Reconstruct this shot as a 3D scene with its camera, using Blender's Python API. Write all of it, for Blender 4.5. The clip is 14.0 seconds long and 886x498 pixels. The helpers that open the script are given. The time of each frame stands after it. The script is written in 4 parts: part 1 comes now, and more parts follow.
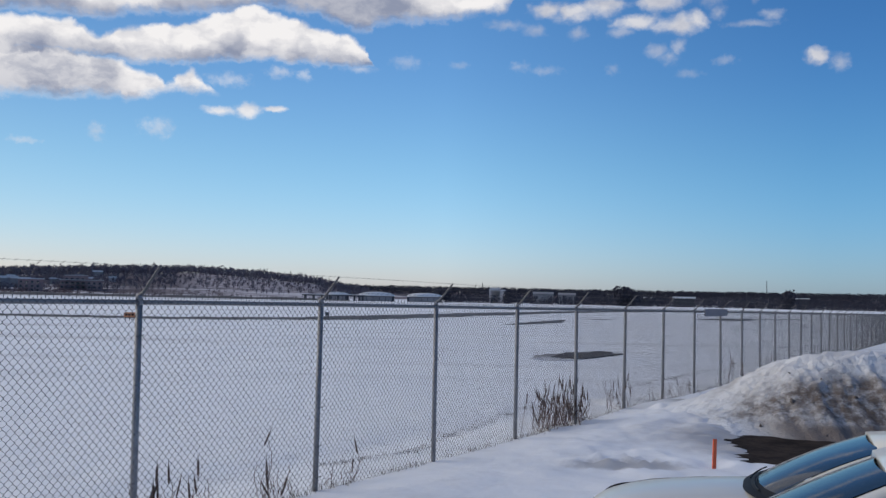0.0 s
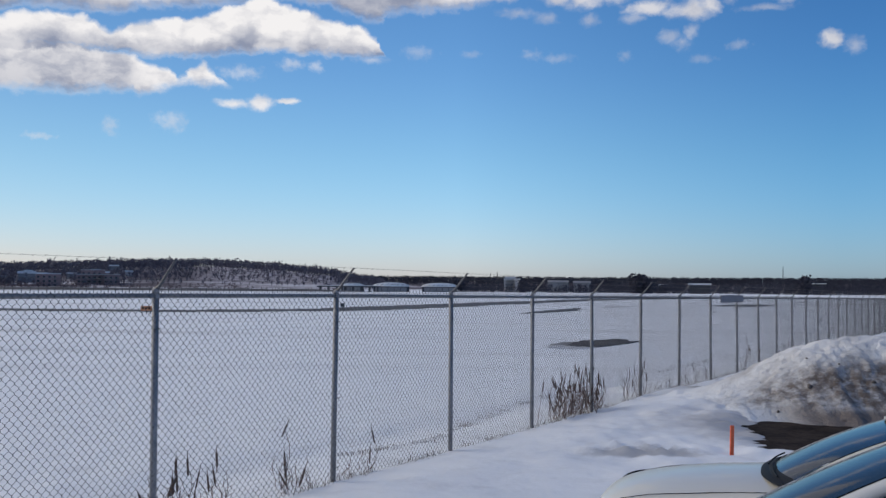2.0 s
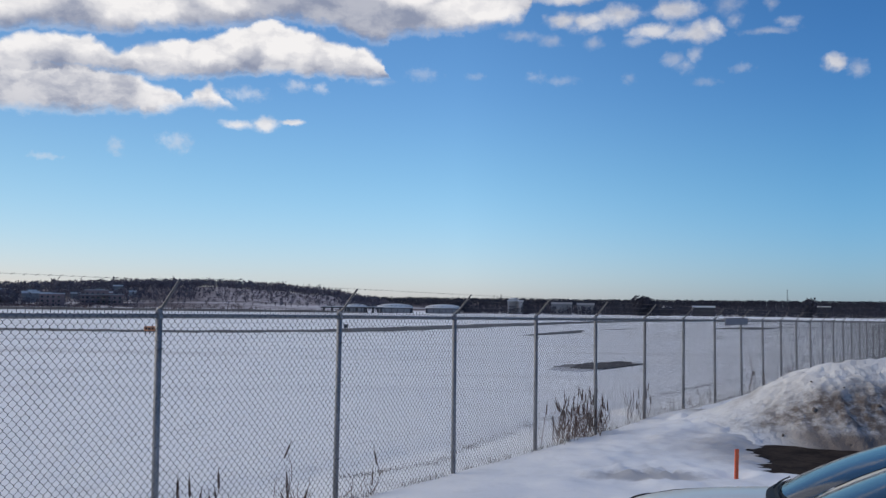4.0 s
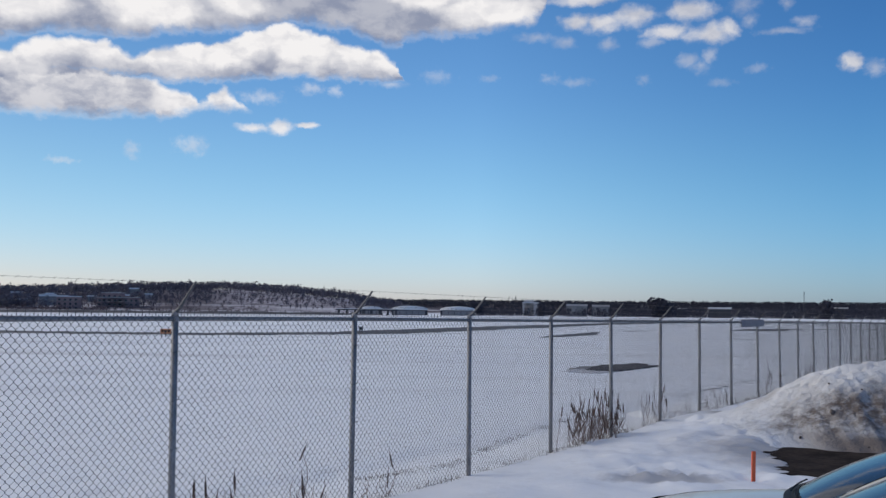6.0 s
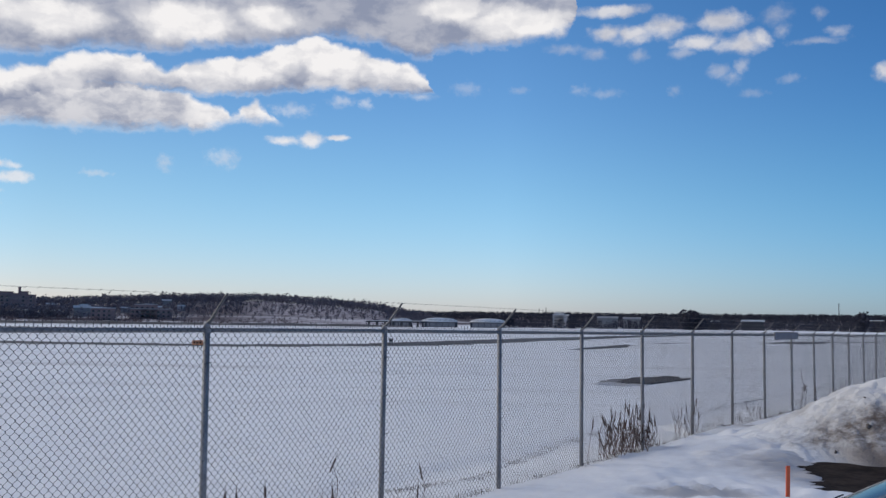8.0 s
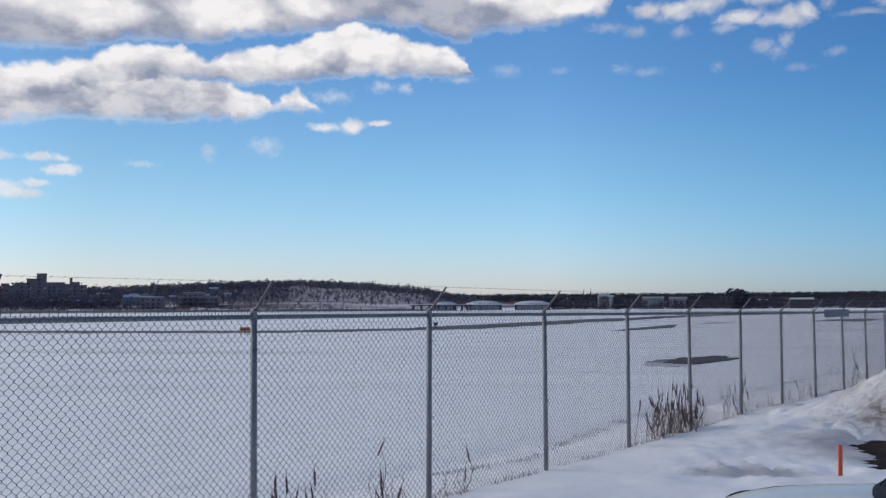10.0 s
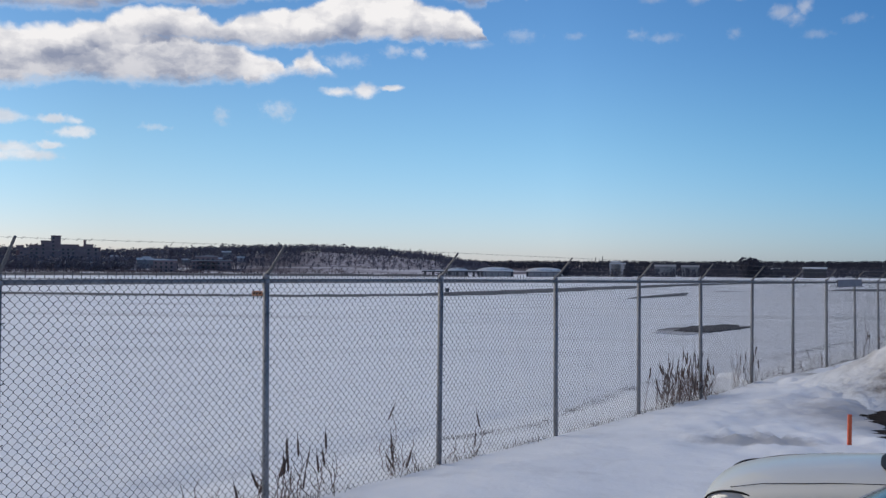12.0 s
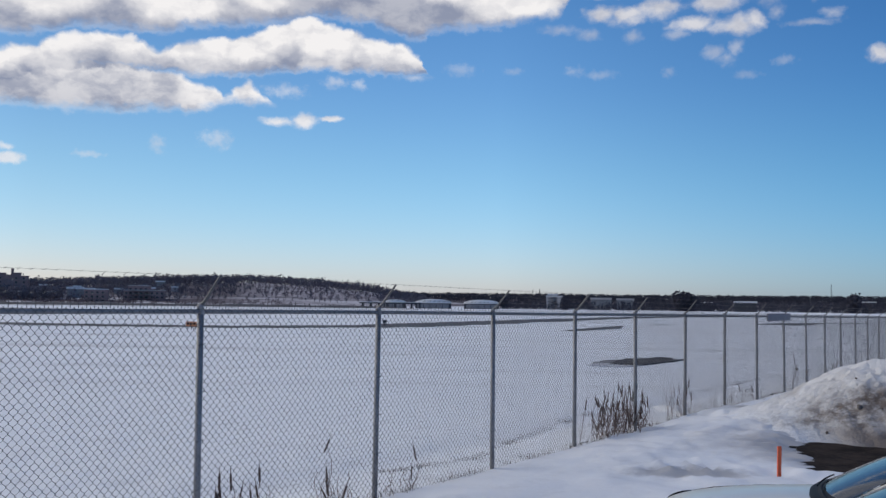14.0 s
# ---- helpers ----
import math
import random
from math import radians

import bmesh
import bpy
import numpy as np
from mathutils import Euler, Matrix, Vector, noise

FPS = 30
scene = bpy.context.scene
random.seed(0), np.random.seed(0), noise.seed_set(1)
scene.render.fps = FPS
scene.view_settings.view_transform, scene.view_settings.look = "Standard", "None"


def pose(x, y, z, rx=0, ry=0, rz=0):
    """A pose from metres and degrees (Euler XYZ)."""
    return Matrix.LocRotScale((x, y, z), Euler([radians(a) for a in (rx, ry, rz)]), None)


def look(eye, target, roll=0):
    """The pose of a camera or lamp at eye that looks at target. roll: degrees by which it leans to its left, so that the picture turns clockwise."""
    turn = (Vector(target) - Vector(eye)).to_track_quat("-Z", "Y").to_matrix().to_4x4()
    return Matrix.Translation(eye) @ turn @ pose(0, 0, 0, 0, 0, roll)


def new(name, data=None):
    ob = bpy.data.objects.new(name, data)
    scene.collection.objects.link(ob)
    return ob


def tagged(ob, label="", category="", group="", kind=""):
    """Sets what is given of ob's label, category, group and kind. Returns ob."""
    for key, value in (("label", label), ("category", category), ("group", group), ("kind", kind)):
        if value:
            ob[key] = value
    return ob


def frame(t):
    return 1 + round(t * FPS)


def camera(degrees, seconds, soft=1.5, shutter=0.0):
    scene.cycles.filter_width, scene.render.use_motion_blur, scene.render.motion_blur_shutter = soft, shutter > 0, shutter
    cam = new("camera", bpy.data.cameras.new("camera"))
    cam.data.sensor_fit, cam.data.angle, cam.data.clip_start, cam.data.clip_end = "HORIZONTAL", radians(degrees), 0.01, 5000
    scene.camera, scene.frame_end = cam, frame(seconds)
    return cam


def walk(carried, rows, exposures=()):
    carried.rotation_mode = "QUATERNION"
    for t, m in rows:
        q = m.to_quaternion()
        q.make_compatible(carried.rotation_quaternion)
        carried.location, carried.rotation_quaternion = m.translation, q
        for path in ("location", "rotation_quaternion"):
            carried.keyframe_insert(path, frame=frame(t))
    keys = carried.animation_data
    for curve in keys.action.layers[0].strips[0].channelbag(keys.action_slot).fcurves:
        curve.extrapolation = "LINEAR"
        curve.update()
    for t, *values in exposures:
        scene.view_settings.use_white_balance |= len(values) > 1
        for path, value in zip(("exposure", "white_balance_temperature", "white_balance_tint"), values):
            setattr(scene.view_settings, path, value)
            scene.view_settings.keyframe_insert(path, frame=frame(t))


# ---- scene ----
# ---- camera ----
EYE = (0.0, 0.0, 2.5)
cam = camera(49.5, 14.0, soft=1.4)
# seconds, yaw, pitch, lean: a standing camera that only turns
TURNS = [
    (0, 0.00, 2.98, -1.18), (0.5, 0.95, 2.66, -0.56), (1, 1.78, 1.61, -0.52), (1.5, 0.97, 2.67, -1.05),
    (2, 0.84, 2.36, -0.44), (2.5, 1.29, 1.99, -0.53), (3, 1.28, 3.11, -0.63), (3.2, 1.09, 3.29, -0.70), (5.3, 1.13, 4.04, -0.58), (5.5, 1.24, 4.07, -0.43),
    (6, 1.95, 3.75, -0.56), (6.5, 2.14, 3.90, -0.43), (7, 2.53, 3.95, -0.60), (7.5, 3.37, 4.36, -0.70), (7.7, 3.57, 4.46, -0.69), (9.8, 5.48, 3.63, -0.02),
    (10, 6.31, 3.45, 0.30), (10.5, 7.42, 2.61, 0.20), (11, 7.52, 2.38, 0.11), (11.5, 7.35, 2.30, -0.42),
    (12, 7.03, 1.42, -0.29), (12.3, 5.05, 1.76, -0.91), (12.5, 4.94, 1.72, -1.19), (13, 4.62, 3.76, -0.50), (13.5, 3.97, 4.14, -1.07),
    (14, 3.36, 3.34, -0.67)]


def turned(yaw, pitch, lean):
    y, p = radians(yaw), radians(pitch)
    ahead = Vector((-math.sin(y) * math.cos(p), math.cos(y) * math.cos(p), math.sin(p)))
    return look(EYE, Vector(EYE) + ahead, LEAN_SIGN * lean)


LEAN_SIGN = -1
walk(cam, [(t, turned(a, b, c)) for t, a, b, c in TURNS])

# ---- light ----
SUN_AZ, SUN_EL = -75.0, 32.0   # degrees, clockwise from straight ahead
world = bpy.data.worlds.new("sky")
scene.world = world
world.use_nodes = True
sun = new("sun", bpy.data.lights.new("sun", "SUN"))
sun.data.energy, sun.data.angle, sun.data.color = 2.5, radians(40), (0.94, 0.85, 0.71)
_a, _e = radians(SUN_AZ), radians(SUN_EL)
sun.matrix_world = look((0, 0, 30), Vector((0, 0, 30)) - Vector((math.sin(_a) * math.cos(_e), math.cos(_a) * math.cos(_e), math.sin(_e))))
tagged(sun, kind="structure")
scene.view_settings.exposure = 0.0


class Net:
    """Short hand for node trees."""

    def __init__(self, tree):
        self.tree = tree
        tree.nodes.clear()

    def add(self, kind, **values):
        n = self.tree.nodes.new(kind)
        for k, v in values.items():
            setattr(n, k, v)
        return n

    def link(self, a, b):
        self.tree.links.new(a, b)

    def put(self, sock, v):
        if isinstance(v, (int, float, tuple)):
            sock.default_value = v
        else:
            self.link(v, sock)

    def m(self, op, a, b=0.0, c=0.0, clamp=False):
        n = self.add("ShaderNodeMath", operation=op, use_clamp=clamp)
        for s, v in zip(n.inputs, (a, b, c)):
            self.put(s, v)
        return n.outputs[0]

    def v(self, op, a, b=(0, 0, 0)):
        n = self.add("ShaderNodeVectorMath", operation=op)
        self.put(n.inputs[0], a)
        self.put(n.inputs[1], b)
        return n.outputs["Value"] if op in ("LENGTH", "DOT_PRODUCT") else n.outputs[0]

    def noise(self, vec, scale, detail=4, rough=0.5, out=0):
        n = self.add("ShaderNodeTexNoise")
        self.put(n.inputs["Vector"], vec)
        n.inputs["Scale"].default_value, n.inputs["Detail"].default_value, n.inputs["Roughness"].default_value = scale, detail, rough
        return n.outputs[out]

    def span(self, x, a, b, lo=0.0, hi=1.0, smooth=True):
        n = self.add("ShaderNodeMapRange", interpolation_type="SMOOTHSTEP" if smooth else "LINEAR")
        self.put(n.inputs[0], x)
        for s, v in zip(n.inputs[1:5], (a, b, lo, hi)):
            self.put(s, v)
        return n.outputs[0]

    def mix(self, f, a, b, how="MIX"):
        n = self.add("ShaderNodeMix", data_type="RGBA", blend_type=how)
        self.put(n.inputs[0], f)
        self.put(n.inputs[6], a if not isinstance(a, tuple) else (*a, 1))
        self.put(n.inputs[7], b if not isinstance(b, tuple) else (*b, 1))
        return n.outputs[2]


def make_sky():
    """Blue winter sky with broken cumulus; places in degrees of bearing and height."""
    N = Net(world.node_tree)
    way = N.add("ShaderNodeTexCoord").outputs["Generated"]
    sky = N.add("ShaderNodeTexSky", sky_type="NISHITA", sun_disc=False, sun_elevation=radians(SUN_EL),
                sun_rotation=radians(SUN_AZ), air_density=1.0, dust_density=0.6, ozone_density=2.0)
    sep = N.add("ShaderNodeSeparateXYZ")
    N.link(way, sep.inputs[0])
    x, y, z = sep.outputs
    az = N.m("MULTIPLY", N.m("ARCTAN2", x, y), 57.2958)
    el = N.m("MULTIPLY", N.m("ARCSINE", z), 57.2958)
    com = N.add("ShaderNodeCombineXYZ")
    N.link(az, com.inputs[0]), N.link(el, com.inputs[1])
    flat = com.outputs[0]
    def warp(vec, scale, amount, detail):
        w = N.noise(vec, scale, detail, 0.55, 1)
        return N.v("ADD", vec, N.v("MULTIPLY", N.v("SUBTRACT", w, (0.5, 0.5, 0.5)), amount))

    def lobes(vec, scale):
        n = N.add("ShaderNodeTexVoronoi", feature="SMOOTH_F1")
        N.link(N.v("MULTIPLY", vec, (1, 1.25, 1)), n.inputs["Vector"])
        n.inputs["Scale"].default_value, n.inputs["Smoothness"].default_value = scale, 0.5
        return n.outputs["Distance"]

    def outline(rows, at):
        """Height in degrees along the bearing, through the places given."""
        lo, hi = rows[0][0], rows[-1][0]
        n = N.add("ShaderNodeValToRGB")
        N.link(N.m("DIVIDE", N.m("SUBTRACT", at, lo), hi - lo), n.inputs[0])
        for k, (a, e) in enumerate(rows):
            q = (a - lo) / (hi - lo)
            el_ = n.color_ramp.elements[0] if k == 0 else n.color_ramp.elements[-1] if k == len(rows) - 1 else n.color_ramp.elements.new(q)
            el_.position = q
            el_.color = (e / 30, e / 30, e / 30, 1)
        return N.m("MULTIPLY", n.outputs[0], 30.0)

    def blobs(rows, vec):
        best = None
        for a, e, w, h in rows:
            d = N.v("LENGTH", N.v("MULTIPLY", N.v("SUBTRACT", vec, (a, e, 0)), (1 / w, 1 / h, 0)))
            best = d if best is None else N.m("SMOOTH_MIN", best, d, 0.25)
        return best

    # small warps for torn rims, rounded heads for the tops
    torn = warp(warp(flat, 0.8, (0.9, 0.45, 0), 3), 3.2, (0.28, 0.22, 0), 4)
    sp = N.add("ShaderNodeSeparateXYZ")
    N.link(torn, sp.inputs[0])
    a2, e2 = sp.outputs[0], sp.outputs[1]
    heads = N.m("ADD", N.m("MULTIPLY", N.m("SUBTRACT", lobes(torn, 0.62), 0.42), 0.55), N.m("MULTIPLY", N.m("SUBTRACT", lobes(torn, 1.7), 0.42), 0.24))
    rim = N.m("ADD", e2, heads)
    fine = N.noise(N.v("MULTIPLY", flat, (1, 1.4, 1)), 1.1, 7, 0.62)
    puff = N.noise(N.v("MULTIPLY", torn, (1, 1.7, 1)), 0.42, 5, 0.55)

    def row_of_cloud(top, base, soft_top, soft_base):
        t, b_ = outline(top, a2), outline(base, a2)
        over = N.m("SUBTRACT", t, rim)
        under = N.m("SUBTRACT", e2, b_)
        cover = N.m("MULTIPLY", N.span(over, -0.10, soft_top), N.span(N.m("ADD", under, N.m("MULTIPLY", N.m("SUBTRACT", fine, 0.5), 0.9)), -0.30, soft_base))
        h = N.m("DIVIDE", under, N.m("MAXIMUM", N.m("SUBTRACT", t, b_), 0.3), clamp=True)
        return cover, h

    # the long bright row, the greyer row under it, and the broad sheet above
    c_row, h_row = row_of_cloud(
        [(-36, 13.4), (-32.5, 13.5), (-31, 13.3), (-28.1, 13.8), (-26.8, 14.0), (-26, 14.6), (-24.9, 15.0), (-23.4, 15.2), (-21.8, 15.0), (-20.1, 14.35),
         (-19.3, 14.8), (-18, 15.15), (-16.8, 15.35), (-15.2, 15.6), (-14.1, 16.0), (-13.2, 16.15), (-12.4, 16.6), (-11.4, 16.75), (-10.6, 16.4),
         (-9.8, 16.3), (-8.5, 16.1), (-7.1, 15.65), (-5.8, 15.3), (-4.9, 14.8), (-4.4, 13.9), (-3.9, 12.0), (-2, 10)],
        [(-36, 11.0), (-31, 11.1), (-28.1, 11.9), (-26.6, 12.5), (-23.5, 13.1), (-20.3, 13.2), (-18.3, 13.05), (-15.1, 13.25), (-13.5, 13.55), (-10.2, 13.7), (-7.8, 13.7), (-5.9, 13.6), (-4.2, 13.7), (-2, 13.7)], 0.30, 0.35)
    c_low, h_low = row_of_cloud(
        [(-36, 12.9), (-32.4, 12.9), (-28, 13.0), (-24.8, 13.6), (-22.9, 13.75), (-21, 13.7), (-19, 13.3), (-18, 12.8), (-17, 12.5), (-16.45, 11.9), (-15.9, 12.6), (-15.1, 12.9), (-14.3, 12.55), (-13.6, 11.8), (-12.5, 10.5)],
        [(-36, 9.7), (-32.4, 9.85), (-31, 10.05), (-29.6, 10.4), (-28.1, 10.7), (-26, 10.6), (-22, 10.75), (-19, 11.1), (-18.7, 10.8), (-17, 11.25), (-16.4, 11.5), (-14, 11.6), (-12.5, 11.8)], 0.40, 0.55)
    c_high, h_high = row_of_cloud(
        [(-36, 27), (3, 27), (4.5, 26)],
        [(-36, 13.9), (-32.5, 14.2), (-27.3, 14.45), (-25.9, 14.8), (-24.5, 15.2), (-20, 15.25), (-18.4, 15.65), (-15.8, 15.95), (-12.9, 16.3), (-11.2, 16.75), (-9.9, 16.8), (-8.8, 16.45), (-7.8, 16.5), (-6.8, 16.0),
         (-5.4, 15.6), (-4.7, 15.6), (-4.2, 16.1), (-1.7, 16.25), (0, 16.4), (1.7, 16.7), (3.4, 17.0), (4.0, 17.6), (4.5, 26)], 0.3, 0.55)
    small = [(-11.75, 10.75, 0.85, 0.55), (-13.3, 10.6, 1.1, 0.32), (-10.2, 10.88, 0.9, 0.2),
             (6.0, 16.95, 1.3, 0.5), (7.3, 16.8, 1.4, 0.6), (9.4, 17.15, 1.3, 0.7), (11.3, 16.2, 1.5, 0.5), (12.6, 17.3, 1.7, 0.6), (13.7, 15.95, 1.8, 0.65),
             (14.8, 16.1, 0.8, 0.65), (6.3, 18.2, 2.2, 0.4), (21.3, 13.9, 0.7, 0.55)]
    thin = [(3.6, 16.1, 1.4, 0.36), (5.3, 15.8, 0.8, 0.36), (7.95, 15.65, 0.7, 0.4), (10.4, 15.6, 0.8, 0.35), (15.6, 17.4, 0.9, 0.7), (15.9, 16.5, 0.5, 0.6),
            (18.9, 16.2, 0.6, 0.35), (17.6, 15.75, 1.8, 0.24), (12.5, 14.5, 0.7, 0.45), (13.2, 14.15, 0.8, 0.5), (13.7, 14.7, 0.4, 0.5), (22.5, 13.4, 0.6, 0.55), (18.0, 17.3, 0.5, 0.4), (-5.3, 13.4, 1.1, 0.3)]
    wisps = [(5.9, 13.55, 1.1, 0.35), (4.3, 13.75, 0.6, 0.3), (0.7, 13.8, 0.7, 0.25), (9.9, 13.6, 0.5, 0.4), (-2.4, 13.95, 0.9, 0.5), (14.3, 13.25, 0.9, 0.28), (16.3, 13.9, 0.7, 0.3),
             (-16.8, 9.45, 0.95, 0.65), (-20.1, 8.95, 0.5, 0.6), (-9.9, 13.0, 0.8, 0.4), (-8.5, 12.9, 0.45, 0.35), (-12.9, 12.4, 1.3, 0.45), (-23.9, 8.2, 0.9, 0.2)]
    left_low = [(-29.1, 8.4, 1.4, 0.26), (-28.1, 7.7, 1.3, 0.38), (-32, 8.4, 1.6, 0.4), (-31.4, 6.75, 1.6, 0.4), (-30.5, 6.4, 1.9, 0.42), (-29.3, 6.95, 0.9, 0.24), (-33, 6.3, 2.6, 0.5)]
    ragged = N.m("ADD", N.m("MULTIPLY", heads, 0.9), N.m("MULTIPLY", N.m("SUBTRACT", fine, 0.5), -0.9))
    shred = N.m("MULTIPLY", N.m("SUBTRACT", N.noise(flat, 2.2, 6, 0.6), 0.5), -1.9)
    c_small = N.m("MULTIPLY", N.span(N.m("ADD", blobs(small, torn), ragged), 1.22, 0.25), 0.92)
    c_thin = N.m("MULTIPLY", N.span(N.m("ADD", N.m("ADD", blobs(thin, torn), ragged), N.m("MULTIPLY", shred, 0.4)), 1.25, 0.0), 0.44)
    c_wisp = N.m("MULTIPLY", N.span(N.m("ADD", blobs(wisps, torn), shred), 1.25, -0.1), N.span(az, -8.0, -2.0, 0.42, 0.27))
    c_left = N.m("MULTIPLY", N.span(N.m("ADD", N.m("ADD", blobs(left_low, torn), ragged), N.m("MULTIPLY", shred, 0.3)), 1.2, 0.3), 0.75)
    # the rest of the sky has the same broken cloud
    rest = N.noise(N.v("MULTIPLY", way, (1, 1, 2.2)), 2.6, 8, 0.58)
    c_rest = N.m("MULTIPLY", N.span(rest, 0.56, 0.68), N.span(el, 19.5, 24.0))
    cov = c_rest
    for c in (c_high, c_row, c_low, c_small, c_thin, c_wisp, c_left):
        cov = N.m("MAXIMUM", cov, c)
    # bases are thick and grey, heads catch the sun
    mottle = N.span(puff, 0.36, 0.66, -0.30, 0.30)
    cells = N.span(N.m("MULTIPLY", heads, 1.0), -0.22, 0.25, -0.18, 0.16)
    d_row = N.m("ADD", N.m("ADD", N.span(h_row, 0.70, 0.04, -0.02, 0.76), N.m("MULTIPLY", mottle, 0.75)), cells, clamp=True)
    d_low = N.m("ADD", N.m("ADD", N.span(h_low, 0.95, 0.10, 0.30, 0.58), N.m("MULTIPLY", mottle, 0.9)), N.span(a2, -20.0, -17.0, 0.12, -0.26), clamp=True)
    c_low = N.m("MULTIPLY", c_low, 0.92)
    lit = blobs([(-26.5, 16.5, 2.6, 0.9), (-19.0, 17.0, 2.8, 1.0), (0.6, 17.7, 2.9, 0.85), (-14.5, 17.6, 2.0, 0.7), (-3.2, 18.4, 2.0, 0.7), (-31.0, 17.4, 2.5, 1.2)], torn)
    d_high = N.m("ADD", N.span(N.m("ADD", lit, N.m("MULTIPLY", heads, 0.7)), 0.55, 1.55, 0.05, 0.85), N.m("MULTIPLY", mottle, 0.55), clamp=True)
    d_rest = N.span(puff, 0.35, 0.65, 0.15, 0.55)
    dark = N.m("ADD", N.span(az, -6.0, 4.0, 0.18, 0.44), N.m("MULTIPLY", mottle, 0.5), clamp=True)
    for c, d in ((c_rest, d_rest), (c_high, d_high), (c_low, d_low), (c_row, d_row)):
        f = N.span(c, 0.05, 0.6)
        dark = N.m("ADD", N.m("MULTIPLY", dark, N.m("SUBTRACT", 1.0, f)), N.m("MULTIPLY", d, f))
    white = N.mix(dark, (0.90, 0.88, 0.88), (0.27, 0.305, 0.415))
    # clear cold air: whiter low down, deeper blue above and away from the sun
    up = N.add("ShaderNodeValToRGB")
    N.link(N.m("DIVIDE", el, 40.0), up.inputs[0])
    up.color_ramp.interpolation = "B_SPLINE"
    stops = [(0.0, (1.07, 1.05, 1.47)), (0.10, (0.78, 1.04, 1.35)), (0.2, (0.69, 1.015, 1.21)), (0.32, (0.56, 0.88, 1.17)), (0.5, (0.44, 0.78, 1.08)), (1.0, (0.45, 0.75, 1.0))]
    for k, (at, c) in enumerate(stops):
        e = up.color_ramp.elements[k] if k < 2 else up.color_ramp.elements.new(at)
        e.position, e.color = at, (*[v * 0.66 for v in c], 1)
    side = N.add("ShaderNodeValToRGB")
    N.link(N.m("ADD", N.m("DIVIDE", az, 120.0), 0.5), side.inputs[0])
    stops = [(0.0, (0.9, 0.85, 0.85)), (0.28, (0.80, 0.76, 0.74)), (0.5, (0.97, 0.98, 0.99)), (0.68, (0.56, 0.73, 0.85)), (0.8, (0.50, 0.68, 0.82))]
    for k, (at, c) in enumerate(stops):
        e = side.color_ramp.elements[k] if k < 1 else side.color_ramp.elements.new(at) if k < 4 else side.color_ramp.elements[4]
        e.position, e.color = at, (*c, 1)
    tint = N.mix(1.0, N.mix(1.0, sky.outputs[0], up.outputs[0], "MULTIPLY"), side.outputs[0], "MULTIPLY")
    bg_sky, bg_cloud, blend = N.add("ShaderNodeBackground"), N.add("ShaderNodeBackground"), N.add("ShaderNodeMixShader")
    N.link(tint, bg_sky.inputs[0])
    bg_sky.inputs[1].default_value = SKY_POWER
    N.link(white, bg_cloud.inputs[0])
    N.link(cov, blend.inputs[0]), N.link(bg_sky.outputs[0], blend.inputs[1]), N.link(bg_cloud.outputs[0], blend.inputs[2])
    out = N.add("ShaderNodeOutputWorld")
    N.link(blend.outputs[0], out.inputs[0])


SKY_POWER = 0.12 / 0.66
make_sky()


# ---- materials ----
def material(name, rough=0.6, metal=0.0, spec=0.5):
    mat = bpy.data.materials.new(name)
    mat.use_nodes = True
    N = Net(mat.node_tree)
    out, b = N.add("ShaderNodeOutputMaterial"), N.add("ShaderNodeBsdfPrincipled")
    N.link(b.outputs[0], out.inputs[0])
    b.inputs["Roughness"].default_value, b.inputs["Metallic"].default_value = rough, metal
    b.inputs["Specular IOR Level"].default_value = spec
    return mat, N, b


def place(N):
    return N.add("ShaderNodeTexCoord").outputs["Object"]


def spot(N):
    return N.add("ShaderNodeNewGeometry").outputs["Position"]


def bump(N, b, height, strength, distance):
    n = N.add("ShaderNodeBump")
    n.inputs["Strength"].default_value, n.inputs["Distance"].default_value = strength, distance
    N.link(height, n.inputs["Height"])
    N.link(n.outputs[0], b.inputs["Normal"])


def speckled(name, a, c, scale, rough=0.6, metal=0.0, detail=5, relief=0.0, size=0.01, world_space=False, spec=0.5):
    """Two colours mixed by a coarse and a fine noise, with relief."""
    mat, N, b = material(name, rough, metal, spec)
    p = spot(N) if world_space else place(N)
    f = N.m("ADD", N.m("MULTIPLY", N.noise(p, scale, detail, 0.6), 0.6), N.m("MULTIPLY", N.noise(p, scale * 7, 3, 0.5), 0.4))
    N.link(N.mix(N.span(f, 0.35, 0.65), a, c), b.inputs["Base Color"])
    if relief:
        bump(N, b, f, relief, size)
    return mat


def tree_stuff(name, a, c):
    mat, N, b = material(name, 0.9, spec=0.1)
    r = N.add("ShaderNodeNewGeometry").outputs["Random Per Island"]
    N.link(N.mix(r, a, c), b.inputs["Base Color"])
    return mat


def snow_material(name, field):
    mat, N, b = material(name, 0.75, spec=0.25)
    p = spot(N)
    f = N.noise(p, 0.22 if not field else 0.03, 5, 0.6)
    g = N.noise(p, 6.0, 5, 0.6)
    base = N.mix(N.span(f, 0.35, 0.7), (0.80, 0.81, 0.84), (0.74, 0.755, 0.80))
    N.link(base, b.inputs["Base Color"])
    h = N.m("ADD", N.m("MULTIPLY", N.noise(p, 1.6, 7, 0.62), 0.75), N.m("MULTIPLY", g, 0.25))
    bump(N, b, h, 0.45, 0.08)
    return mat, N, b, p


M_SNOW, *_ = snow_material("snow", False)


